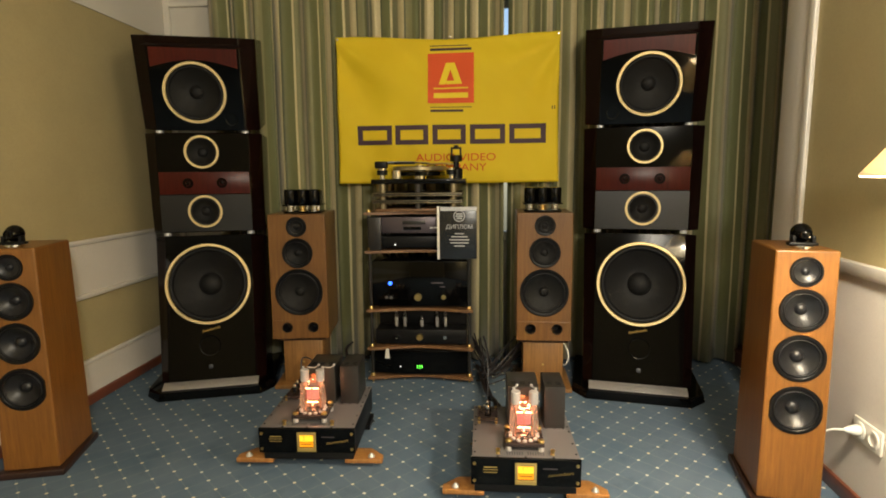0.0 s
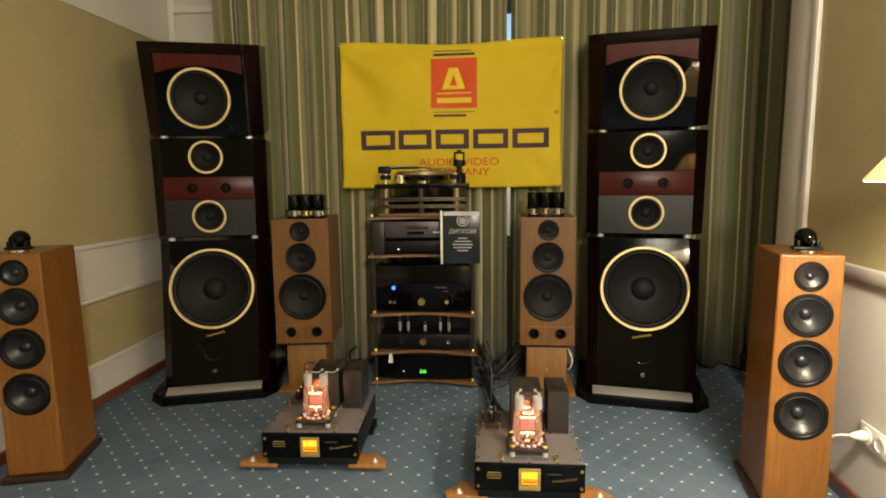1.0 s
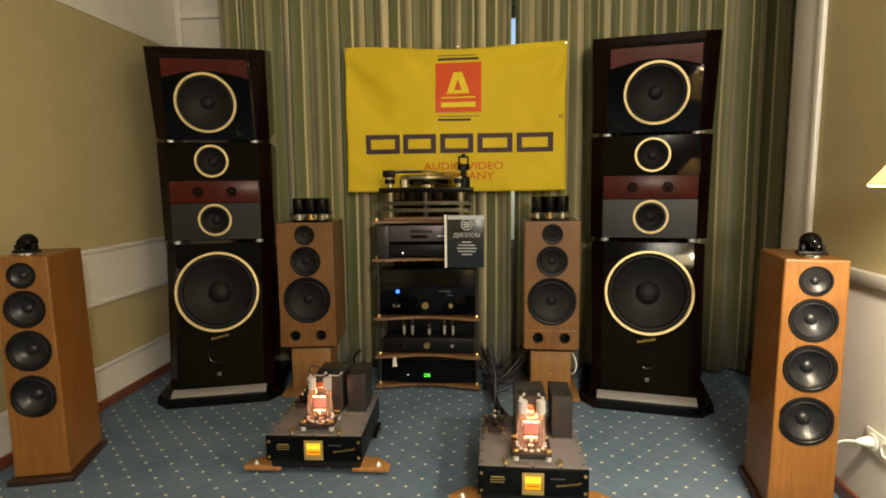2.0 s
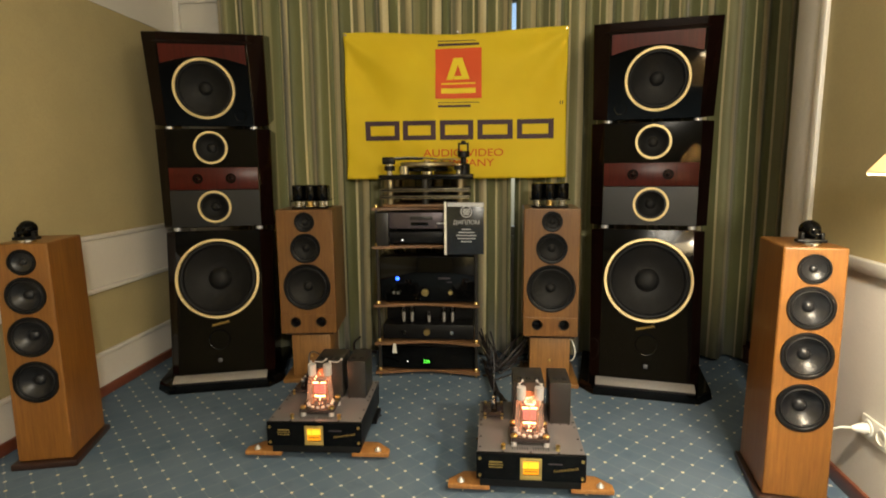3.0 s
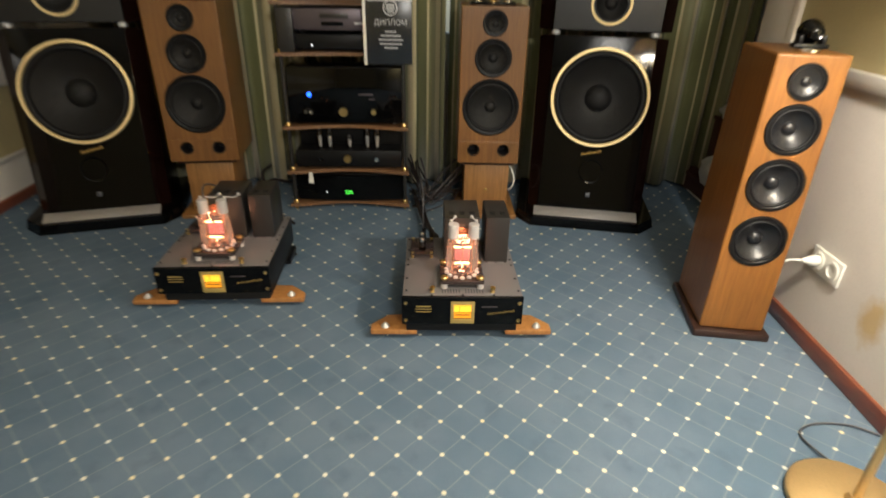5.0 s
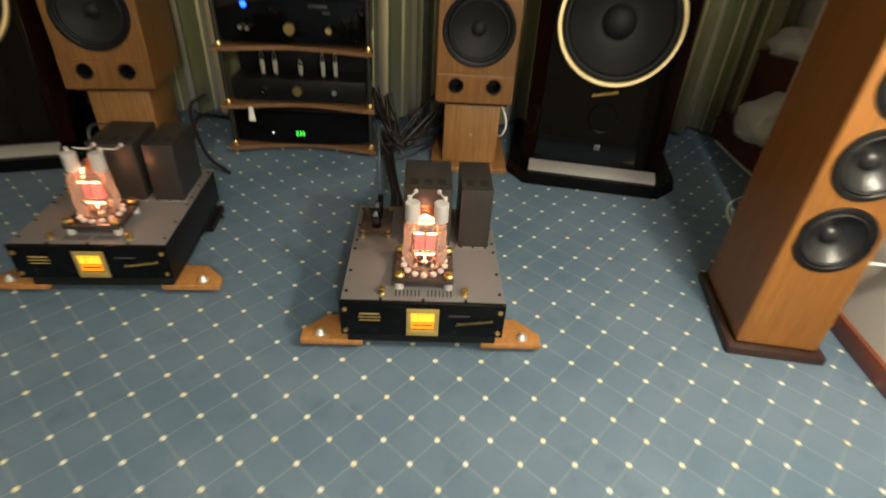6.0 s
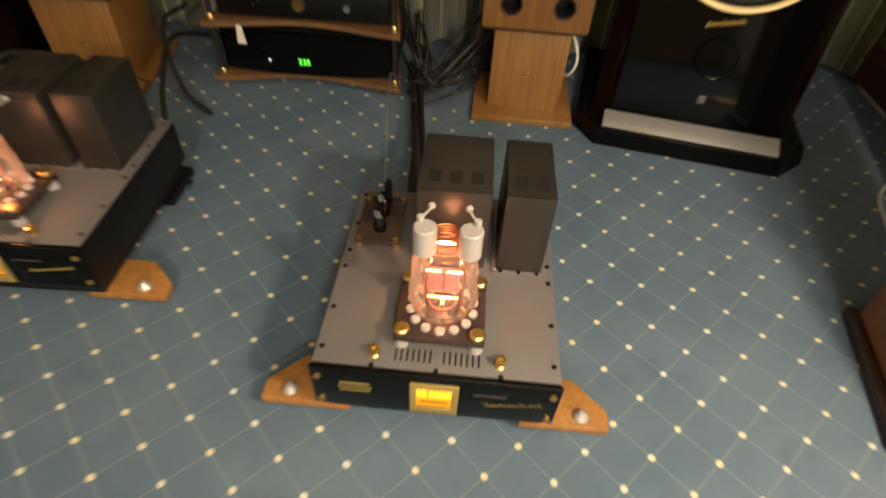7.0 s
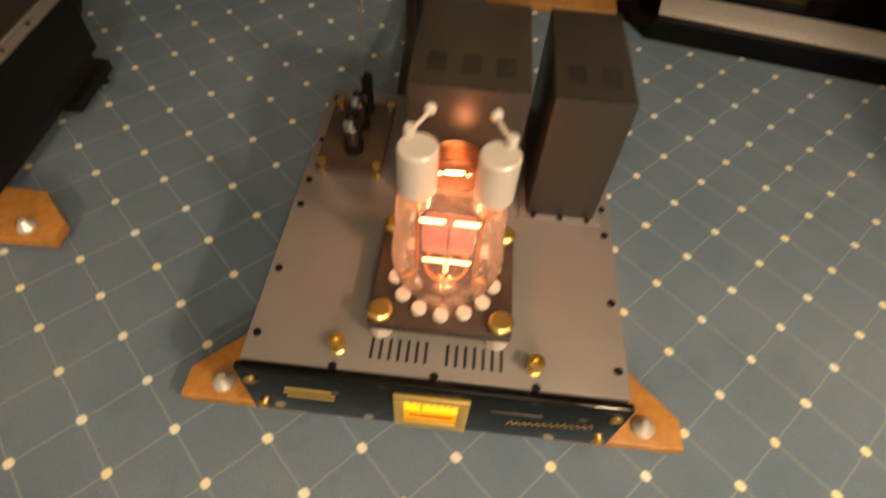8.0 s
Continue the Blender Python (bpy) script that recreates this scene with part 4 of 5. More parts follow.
fp = part("front_panel", b, M["gloss"], u)
knob(u, -0.01, 0.068, -0.01, 0.022, M["brass"])
knob(u, 0.136, 0.068, -0.01, 0.013, M["brass"])
knob(u, -0.165, 0.066, -0.01, 0.010, M["chrome"])
knob(u, -0.19, 0.068, -0.01, 0.010, M["chrome"])
b = B()
lathe(b, [(0.011, 0), (0.011, 0.003), (0.006, 0.005), (0, 0.0055)], "y", (-0.17, -0.01, 0.148), 20)
part("lamp", b, M["blue"], u, "bright blue pilot lamp")
b = B()
box(b, (0.07, 0.002, 0.008), (0.10, -0.011, 0.15), 0.0005)
box(b, (0.03, 0.002, 0.006), (0.13, -0.011, 0.128), 0.0005)
part("name_bars", b, M["champ"], u)
u = unit("valve_amplifier", -0.305, 3.085, SHELVES[1], 0.53, 0.34, 0.085, M["satin"], "dark valve amplifier with five silvered tubes on the rack")
knob(u, -0.007, 0.056, 0, 0.020, M["brass"])
knob(u, -0.14, 0.056, 0, 0.012, M["chrome"])
knob(u, 0.14, 0.056, 0, 0.012, M["chrome"])
for x, hh in ((-0.15, 0.095), (-0.10, 0.095), (0.0, 0.065), (0.09, 0.095), (0.14, 0.095)):
    b = B()
    lathe(b, [(0, 0.097), (0.012, 0.097), (0.015, 0.103), (0.016, 0.097 + hh * 0.6), (0.013, 0.097 + hh * 0.88), (0.006, 0.097 + hh), (0, 0.097 + hh)], "z", (x, 0.06, 0), 20)
    tb = part("tube", b, M["glass"], u)
    b = B()
    rod(b, 0.010, 0.103, 0.097 + hh * 0.62, x, 0.06, 14)
    part("plates", b, M["nickel"], tb)
b = B()
box(b, (0.53, 0.20, 0.100), (0, 0.23, 0.146), 0.006)
part("transformer_cover", b, M["satin"], u)
u = unit("power_amplifier", -0.305, 3.09, SHELVES[0], 0.55, 0.33, 0.135, M["satin"], "low black power amplifier with green digits")
b = B()
n = 12
prism(b, [(-0.275 + 0.55 * k / n, -0.004 - 0.022 * math.sin(math.pi * k / n)) for k in range(n + 1)] + [(0.275, 0.0), (-0.275, 0.0)], 0.014, 0.145)
part("front_panel", b, M["gloss"], u)
lettering("235", 0.026, M["green"], "digits", u, Matrix.Translation((-0.008, -0.0275, 0.058)) @ FRONT, "glowing green digits", 1.0)
b = B()
lathe(b, [(0.003, 0), (0.003, 0.002), (0, 0.003)], "y", (-0.12, -0.024, 0.058), 10)
part("indicator", b, M["wled"], u)
# paper tag on the shelf edge
b = B()
prism(b, [(-0.014, 0), (0.014, 0), (0.014, 0.0012), (-0.014, 0.0012)], 0, 0.06, [(-0.006, -0.004), (0.010, -0.004), (0.010, -0.0028), (-0.006, -0.0028)])
tag = solid("paper_tag", b, M["plastic"], "small white paper tag hanging from a rack shelf", "tag")
tag.matrix_world = pose(-0.50, 3.054, 0.148, 0, 0, 0)

# certificate in a clear sleeve
dip = thing("certificate", (-0.083, 3.000, 0.744), -3, "black certificate in a clear plastic sleeve hung on the rack", "certificate")
b = B()
box(b, (0.205, 0.002, 0.285), (0, 0, 0.1425), 0.0005)
part("sheet", b, M["navy"], dip)
b = B()
box(b, (0.215, 0.0012, 0.295), (0, -0.004, 0.1425))
part("sleeve", b, M["sleeve"], dip).visible_shadow = False
b = B()
box(b, (0.013, 0.0025, 0.295), (-0.108, -0.004, 0.1425), 0.0005)
part("sleeve_edge", b, M["plastic"], dip, "white punched edge of the sleeve")
lettering("ДИПЛОМ", 0.032, M["silver"], "heading", dip, Matrix.Translation((0.008, -0.0022, 0.175)) @ FRONT, "silver heading")
b = B()
lathe(b, [(0.032, 0), (0.032, 0.0012), (0.027, 0.0012), (0.027, 0)], "y", (0.008, -0.0012, 0.235), 32)
for k, wd in enumerate((0.035, 0.042, 0.03)):
    box(b, (wd, 0.001, 0.008), (0.008, -0.0016, 0.246 - 0.012 * k))
part("emblem", b, M["silver"], dip)
b = B()
for k, wd in enumerate((0.05, 0.09, 0.11, 0.10, 0.06)):
    box(b, (wd, 0.001, 0.006), (0.008, -0.0016, 0.138 - 0.017 * k))
part("text_bars", b, M["silver"], dip, "plain bars of small print")
b = B()
box(b, (0.20, 0.0015, 0.022), (0.004, -0.0022, 0.274))
part("paper_strip", b, M["silver"], dip)

# ---------- turntable on the rack ----------
tt = thing("turntable", (-0.31, 3.10, SHELVES[4]), 0, "layered turntable of black and brass plates on top of the rack", "turntable")
b = B()
box(b, (0.48, 0.34, 0.016), (0, 0.13, 0.010), 0.003)
part("base_board", b, M["rackw"], tt)
for z in (0.058, 0.098):
    b = B()
    box(b, (0.50, 0.36, 0.020), (0, 0.13, z), 0.003)
    p = part("platform", b, M["satin"], tt)
    b = B()
    for dz in (-0.006, 0.006):
        box(b, (0.502, 0.004, 0.003), (0, -0.0515, z + dz), 0.0008)
    part("edge_strip", b, M["bronze"], p)
for x in (-0.20, 0.0, 0.20):
    for y in (0.0, 0.26):
        b = B()
        rod(b, 0.02, 0.016, 0.16, x, y, 20)
        part("pillar", b, M["bronze"] if x else M["dsteel"], tt)
b = B()
box(b, (0.53, 0.34, 0.026), (0.005, 0.13, 0.170), 0.004)
part("top_plinth", b, M["gloss"], tt)
b = B()
rod(b, 0.040, 0.177, 0.229, 0, 0.13, 32, 0.003)
part("bearing", b, M["chrome"], tt)
b = B()
rod(b, 0.150, 0.200, 0.224, 0, 0.13, 48, 0.003)
part("subplatter", b, M["gloss"], tt)
b = B()
rod(b, 0.160, 0.230, 0.252, 0, 0.13, 64, 0.004)
pl = part("platter", b, M["bronze"], tt, "thick metal platter")
b = B()
rod(b, 0.150, 0.252, 0.255, 0, 0.13, 64, 0.001)
part("record_mat", b, M["satin"], pl)
b = B()
rod(b, 0.020, 0.255, 0.266, 0, 0.13, 24, 0.002)
part("record_clamp", b, M["gold"], pl)
for x, y in ((-0.20, -0.005), (0.19, 0.0)):
    b = B()
    lathe(b, [(0, 0.177), (0.026, 0.177), (0.026, 0.184), (0.016, 0.188), (0.016, 0.226), (0.024, 0.230), (0.024, 0.242), (0, 0.242)], "z", (x, y, 0), 24)
    pil = part("pillar", b, M["chrome"], tt)
    b = B()
    lathe(b, [(0.0245, 0.206), (0.030, 0.206), (0.030, 0.232), (0.0245, 0.232)], "z", (x, y, 0), 24)
    part("collar", b, M["satin"], pil)
b = B()
rod(b, 0.030, 0.183, 0.232, -0.115, -0.01, 28, 0.003)
part("motor", b, M["chrome"], tt, "polished round motor housing")
b = B()
box(b, (0.068, 0.06, 0.040), (-0.205, 0.0, 0.262), 0.008)
box(b, (0.19, 0.02, 0.014), (-0.11, 0.02, 0.272), 0.004)
part("arm_mount", b, M["satin"], tt)
b = B()
sweep(b, [(-0.20, 0.0, 0.276), (-0.08, 0.03, 0.279), (0.04, 0.09, 0.272), (0.09, 0.12, 0.262)], 0.005)
part("tonearm", b, M["chrome"], tt)
b = B()
lathe(b, [(0, 0.177), (0.036, 0.177), (0.036, 0.235), (0.028, 0.242), (0.016, 0.245), (0.016, 0.275), (0.034, 0.280), (0.034, 0.312), (0, 0.312)], "z", (0.215, 0.03, 0), 28)
part("arm_tower", b, M["satin"], tt)
b = B()
for x in (0.190, 0.24):
    box(b, (0.010, 0.03, 0.05), (x, 0.03, 0.332), 0.002)
box(b, (0.06, 0.03, 0.010), (0.215, 0.03, 0.352), 0.002)
box(b, (0.026, 0.03, 0.014), (0.215, 0.03, 0.362), 0.004)
part("arm_yoke", b, M["satin"], tt)
b = B()
sweep(b, [(0.215, 0.03, 0.262), (0.14, 0.02, 0.268), (0.05, 0.03, 0.264)], 0.005)
part("tonearm", b, M["brass"], tt)

# ---------- valve monoblocks ----------


def monoblock(at, rz, label, bridged=False):
    """Origin at the middle of the front panel's foot line on the carpet; the panel faces -y."""
    am = thing("valve_monoblock", at, rz, label, "amplifier", "pair of valve monoblocks")
    Z0, Z1, D = 0.070, 0.182, 0.448
    # wooden outrigger boards with chrome spikes
    for s in (-1, 1):
        o = [(s * 0.150, 0.018), (s * 0.306, 0.018), (s * 0.306, 0.056), (s * 0.250, 0.112), (s * 0.150, 0.118)]
        b = B()
        prism(b, o, 0.022, 0.041)
        bmesh.ops.bevel(b, geom=b.edges[:], offset=0.003, segments=2, affect="EDGES", profile=0.5)
        bd = part("outrigger_board", b, M["oak"], am, "oiled wooden outrigger board")
        b = B()
        lathe(b, [(0, 0), (0.003, 0.001), (0.013, 0.017), (0.013, 0.0225), (0, 0.0225)], "z", (s * 0.258, 0.040, 0), 20)
        part("spike", b, M["chrome"], bd)
        b = B()
        lathe(b, [(0.014, 0.0405), (0.014, 0.045), (0.009, 0.051), (0.005, 0.057), (0, 0.058)], "z", (s * 0.258, 0.040, 0), 20)
        part("spike_cap", b, M["nickel"], bd)
        b = B()
        prism(b, [(s * 0.150, D - 0.13), (s * 0.203, D - 0.13), (s * 0.201, D + 0.004), (s * 0.150, D + 0.01)], 0.022, 0.041)
        bd = part("rear_foot", b, M["satin"], am, "black rear foot")
        b = B()
        lathe(b, [(0, 0), (0.003, 0.001), (0.012, 0.017), (0.012, 0.0225), (0, 0.0225)], "z", (s * 0.20, D - 0.04, 0), 20)
        part("spike", b, M["chrome"], bd)
    b = B()
    box(b, (0.372, D - 0.03, 0.034), (0, D / 2 + 0.004, 0.055), 0.003)
    part("underframe", b, M["matte"], am)
    b = B()
    box(b, (0.390, D - 0.010, Z1 - Z0 - 0.004), (0, 0.010 + (D - 0.010) / 2, (Z0 + Z1 - 0.004) / 2), 0.003)
    part("chassis", b, M["satin"], am)
    b = B()
    box(b, (0.391, D - 0.012, 0.0045), (0, 0.012 + (D - 0.012) / 2, Z1 - 0.0018), 0.0015)
    lid = part("top_cover", b, M["steel"], am, "grey powder-coated top cover")
    b = B()
    box(b, (0.398, 0.010, 0.106), (0, 0.005, 0.130), 0.0035, segs=3)
    fp = part("front_panel", b, M["gloss"], am, "glossy black front panel")
    for x in (-0.186, 0.186):
        for z in (0.094, 0.160):
            b = B()
            lathe(b, [(0.0065, 0), (0.006, 0.003), (0.003, 0.0035), (0.0028, 0.001), (0, 0.001)], "y", (x, 0, z), 16)
            part("panel_screw", b, M["brass"], fp)
    # meter
    b = B()
    for sx, sz, px, pz in ((0.078, 0.012, 0, 0.036), (0.078, 0.017, 0, -0.0335), (0.011, 0.057, -0.0335, 0.003), (0.011, 0.057, 0.0335, 0.003)):
        box(b, (sx, 0.004, sz), (px, -0.002, 0.125 + pz), 0.001)
    mt = part("meter_frame", b, M["goldp"], fp, "gilt meter frame")
    b = B()
    box(b, (0.056, 0.002, 0.030), (0, -0.0008, 0.1415))
    part("meter_face", b, M["meter"], mt, "amber backlit meter face")
    b = B()
    box(b, (0.056, 0.002, 0.020), (0, -0.0009, 0.1135))
    part("meter_face", b, M["meterd"], mt, "amber backlit meter face, shaded lower half")
    b = B()
    box(b, (0.046, 0.0008, 0.003), (0, -0.0022, 0.116))
    box(b, (0.001, 0.0008, 0.022), (-0.010, -0.0022, 0.140))
    for k in range(7):
        box(b, (0.0012, 0.0008, 0.004), (-0.021 + 0.007 * k, -0.0022, 0.150))
    part("meter_scale", b, M["dwood"], mt)
    # name and data as plain bars
    b = B()
    for k, wd in enumerate((0.048, 0.054, 0.050)):
        box(b, (wd, 0.001, 0.0042 if k == 0 else 0.0022), (-0.128, -0.0005, 0.147 - 0.010 * k))
    part("data_bars", b, M["goldp"], fp, "plain gilt bars of small print")
    b = B()
    sweep(b, [(0.082 + 0.0034 * k, -0.0004, 0.118 + 0.0005 * k + (0.0038 + 0.0026 * (k in (1, 17, 25))) * (1 if k % 2 else -1)) for k in range(27)], 0.0007, 6, 2)
    part("name_stroke", b, M["goldp"], fp, "plain gilt stroke in place of a script name")
    b = B()
    box(b, (0.052, 0.001, 0.0045), (0.088, -0.0004, 0.146), 0.0004)
    part("name_bar", b, M["champ"], fp, "faint plain bar of small print")
    # cover screws and vents
    for x in (-0.1855, 0.1855):
        for y in (0.041, 0.122, 0.218, 0.260, 0.335, 0.425):
            b = B()
            rod(b, 0.0042, Z1 - 0.001, Z1 + 0.0022, x, y, 12)
            part("cover_screw", b, M["satin"], lid)
    for x in (-0.1015, 0.0, 0.1015):
        b = B()
        rod(b, 0.0042, Z1 - 0.001, Z1 + 0.0022, x, 0.0135, 12)
        part("cover_screw", b, M["satin"], lid)
    for s in (-1, 1):
        for k in range(7):
            b = B()
            box(b, (0.0028, 0.024, 0.001), (s * 0.0385 + (k - 3) * 0.0092, 0.0385, Z1 + 0.0006))
            part("vent_slot", b, M["matte"], lid)
    for x in (-0.0995, 0.0995):
        b = B()
        lathe(b, [(0, Z1), (0.008, Z1), (0.008, Z1 + 0.003), (0.0055, Z1 + 0.005), (0.0055, Z1 + 0.011), (0.0085, Z1 + 0.013), (0.0085, Z1 + 0.019), (0.004, Z1 + 0.0195), (0.0035, Z1 + 0.014), (0, Z1 + 0.014)], "z", (x, 0.0335, 0), 24)
        part("test_jack", b, M["brass"], am, "brass bias jack")
    # socket plate of the big tube
    PX, PY, PZ = 0.0, 0.1165, Z1 + 0.019
    b = B()
    box(b, (0.144, 0.134, 0.014), (PX, PY, PZ + 0.006), 0.003)
    sp = part("socket_plate", b, M["phenolic"], am, "black socket plate on spacers")
    for x in (-0.060, 0.060):
        for y in (-0.0555, 0.0555):
            b = B()
            rod(b, 0.0115, Z1, PZ, PX + x, PY + y, 20)
            part("spacer", b, M["ceramic"], sp)
            b = B()
            rod(b, 0.0125, PZ + 0.014, PZ + 0.025, PX + x, PY + y, 24, 0.003)
            part("brass_nut", b, M["brass"], sp)
    # ring of round terminals under the bulb
    TZ = PZ + 0.014
    for k in range(14):
        a = 2 * math.pi * k / 14 - math.pi / 2
        b = B()
        lathe(b, [(0, TZ), (0.0078, TZ), (0.0080, TZ + 0.004), (0.0065, TZ + 0.006), (0, TZ + 0.0062)], "z", (PX + 0.052 * math.cos(a), PY + 0.052 * math.sin(a), 0), 16)
        part("terminal", b, M["ceramic"], sp, "")
    # the glass tube
    prof = [(0.028, TZ + 0.003), (0.038, TZ + 0.006), (0.048, TZ + 0.013), (0.0545, TZ + 0.026), (0.0560, TZ + 0.040), (0.0545, TZ + 0.056), (0.0520, TZ + 0.074), (0.0515, TZ + 0.098), (0.0505, TZ + 0.112), (0.045, TZ + 0.122), (0.034, TZ + 0.129), (0.018, TZ + 0.132), (0, TZ + 0.133)]
    b = B()
    lathe(b, prof, "z", (PX, PY, 0), 40)
    gl = part("glass_bulb", b, M["haze"], am, "clear glass bulb of a large transmitting tube", 60)
    gl.visible_shadow = False
    b = B()
    box(b, (0.050, 0.016, 0.044), (PX, PY, TZ + 0.066), 0.004)
    part("anode", b, M["graphite"], gl, "dull red hot anode")
    for x in (-0.016, 0.016):
        b = B()
        box(b, (0.024, 0.003, 0.0040), (PX + x, PY - 0.010, TZ + 0.096), 0.002)
        part("filament", b, M["hot"], gl, "glowing orange filament")
    b = B()
    box(b, (0.048, 0.003, 0.0036), (PX, PY - 0.010, TZ + 0.036), 0.002)
    box(b, (0.004, 0.004, 0.016), (PX, PY - 0.010, TZ + 0.027), 0.001)
    part("filament", b, M["hot"], gl, "glowing orange filament")
    b = B()
    rod(b, 0.0012, TZ + 0.004, TZ + 0.094, PX, PY - 0.013, 8)
    for x in (-0.031, 0.031):
        rod(b, 0.0018, TZ + 0.004, TZ + 0.108, PX + x, PY, 8)
    lathe(b, [(0.020, TZ + 0.018), (0.023, TZ + 0.018), (0.023, TZ + 0.0195), (0.020, TZ + 0.0195)], "z", (PX, PY, 0), 28)
    part("support_wires", b, M["copper"], gl)
    b = B()
    rod(b, 0.018, TZ, TZ + 0.012, PX, PY, 24)
    part("stem", b, M["glass"], gl)
    for s in (-1, 1):
        cx = PX + 0.002 + s * 0.0335
        b = B()
        rod(b, 0.012, TZ + 0.108, TZ + 0.132, cx, PY, 20)
        part("neck", b, M["haze"], gl)
        b = B()
        rod(b, 0.003, TZ + 0.100, TZ + 0.128, cx, PY, 10)
        part("neck_lead", b, M["copper"], gl)
        b = B()
        rod(b, 0.0175, TZ + 0.126, TZ + 0.176, cx, PY, 32, 0.002)
        cp = part("ceramic_cap", b, M["ceramic"], am, "white ceramic top cap")
        b = B()
        rod(b, 0.0055, TZ + 0.174, TZ + 0.185, cx + s * 0.008, PY + 0.012, 14, 0.001)
        if bridged:
            run = [(0.008, 0.012, 0.183), (0.024, 0.020, 0.178), (0.040, 0.026, 0.176), (0.054, 0.030, 0.186)]
        else:
            run = [(s * 0.006, 0.012, 0.182), (-s * 0.002, 0.022, 0.186), (-s * 0.006, 0.034, 0.186)]
        sweep(b, [(cx + x, PY + y, TZ + z) for x, y, z in run], 0.0020, 8, 4)
        ex, ey, ez = run[-1]
        bmesh.ops.create_uvsphere(b, u_segments=14, v_segments=10, radius=0.0056, matrix=Matrix.Translation((cx + ex, PY + ey, TZ + ez)))
        part("lead", b, M["ceramic"], cp, "white lead wire with a bead")
    # copper wire rings behind the caps, shaped to imitate reflections in the glass dome
    b = B()
    pts = []
    for k in range(73):
        a = 2 * math.pi * k / 12
        pts.append((PX + 0.022 * math.cos(a), PY + 0.036 + 0.017 * math.sin(a), TZ + 0.106 + 0.034 * k / 72))
    sweep(b, pts, 0.0013, 6, 2)
    part("coil", b, M["copper"], am, "copper wire rings imitating reflections in the glass dome")
    # transformer covers, slotted on top
    for x0, x1 in ((-0.058, 0.067), (0.090, 0.173)):
        w, cx, y0, y1, zt = x1 - x0, (x0 + x1) / 2, 0.240, 0.408, 0.358
        b = B()
        box(b, (w, y1 - y0, zt - Z1), (cx, (y0 + y1) / 2, (zt + Z1) / 2 + 0.001), 0.003)
        tc = part("transformer_cover", b, M["semi"] if w > 0.1 else M["dsteel"], am, "dark grey slotted transformer cover")
        n = 3 if w > 0.1 else 2
        for g in range(n):
            for k in range(6):
                b = B()
                box(b, (0.020, 0.0022, 0.001), (cx + (g - (n - 1) / 2) * 0.036, y0 + 0.026 + 0.0055 * k, zt + 0.0012))
                part("vent_slot", b, M["matte"], tc)
        for k in range(int(w / 0.018)):
            b = B()
            box(b, (0.013, 0.0030, 0.0030), (x0 + 0.012 + 0.018 * k, y0 + 0.0022, zt - 0.0006))
            part("seam_slot", b, M["matte"], tc)
        b = B()
        box(b, (w + 0.016, y1 - y0 + 0.016, 0.003), (cx, (y0 + y1) / 2, Z1 + 0.0022), 0.001)
        part("flange", b, M["steel"], tc)
        for k in range(3):
            b = B()
            rod(b, 0.0035, Z1 + 0.003, Z1 + 0.0055, cx + (k - 1) * w * 0.4, y0 - 0.004, 10)
            part("flange_screw", b, M["satin"], tc)
    # small valve board at the back corner
    b = B()
    box(b, (0.084, 0.132, 0.006), (-0.136, 0.336, Z1 + 0.016), 0.002)
    vb = part("valve_board", b, M["phenolic"], am, "small black board with two valves")
    for x in (-0.171, -0.101):
        for y in (0.277, 0.395):
            b = B()
            rod(b, 0.0055, Z1, Z1 + 0.023, x, y, 14)
            part("brass_nut", b, M["brass"], vb)
    for y in (0.305, 0.352):
        b = B()
        z = Z1 + 0.019
        lathe(b, [(0, z), (0.0125, z), (0.0125, z + 0.012), (0.010, z + 0.014), (0.0105, z + 0.042), (0.007, z + 0.050), (0.002, z + 0.054), (0, z + 0.054)], "z", (-0.135, y, 0), 20)
        tb = part("small_valve", b, M["glass"], vb)
        b = B()
        rod(b, 0.0075, z + 0.013, z + 0.038, -0.135, y, 14)
        part("plates", b, M["dsteel"], tb)
        b = B()
        lathe(b, [(0.0107, z + 0.036), (0.0107, z + 0.043), (0.0072, z + 0.0505), (0.0072, z + 0.0506)], "z", (-0.135, y, 0), 20)
        part("getter", b, M["chrome"], tb)
    b = B()
    rod(b, 0.008, Z1 + 0.019, Z1 + 0.075, -0.130, 0.383, 16)
    part("plug", b, M["satin"], vb)
    return am


monoblock((0.1975, 1.896, 0), -0.7, "black valve monoblock with one large glowing tube on wooden outriggers")
monoblock((-0.676, 2.096, 0), 1.5, "black valve monoblock with a glowing tube, set further back", True)

# ---------- floor lamp ----------
fl = thing("floor_lamp", (*LAMP, 0), 0, "brass floor lamp with a cream cone shade by the wall", "floor lamp")
b = B()
lathe(b, [(0, 0), (0.132, 0), (0.138, 0.006), (0.138, 0.020), (0.130, 0.026), (0.04, 0.030), (0.022, 0.034), (0.014, 0.05), (0, 0.05)], segs=64)
part("base", b, M["lampbrass"], fl)
b = B()
rod(b, 0.0095, 0.04, 1.19, 0, 0, 20)
part("pole", b, M["lampbrass"], fl)
b = B()
lathe(b, [(0.214, 1.188), (0.216, 1.194), (0.078, 1.376), (0.074, 1.379), (0.072, 1.376), (0.210, 1.194)], segs=64)
part("shade", b, M["shade"], fl, "cream fabric cone shade")
b = B()
rod(b, 0.018, 1.18, 1.225, 0, 0, 20)
part("socket", b, M["brass"], fl)
b = B()
for k in range(3):
    a = 2 * math.pi * k / 3
    sweep(b, [(0, 0, 1.22), (0.04 * math.cos(a), 0.04 * math.sin(a), 1.31), (0.067 * math.cos(a), 0.067 * math.sin(a), 1.362)], 0.002, 6, 4)
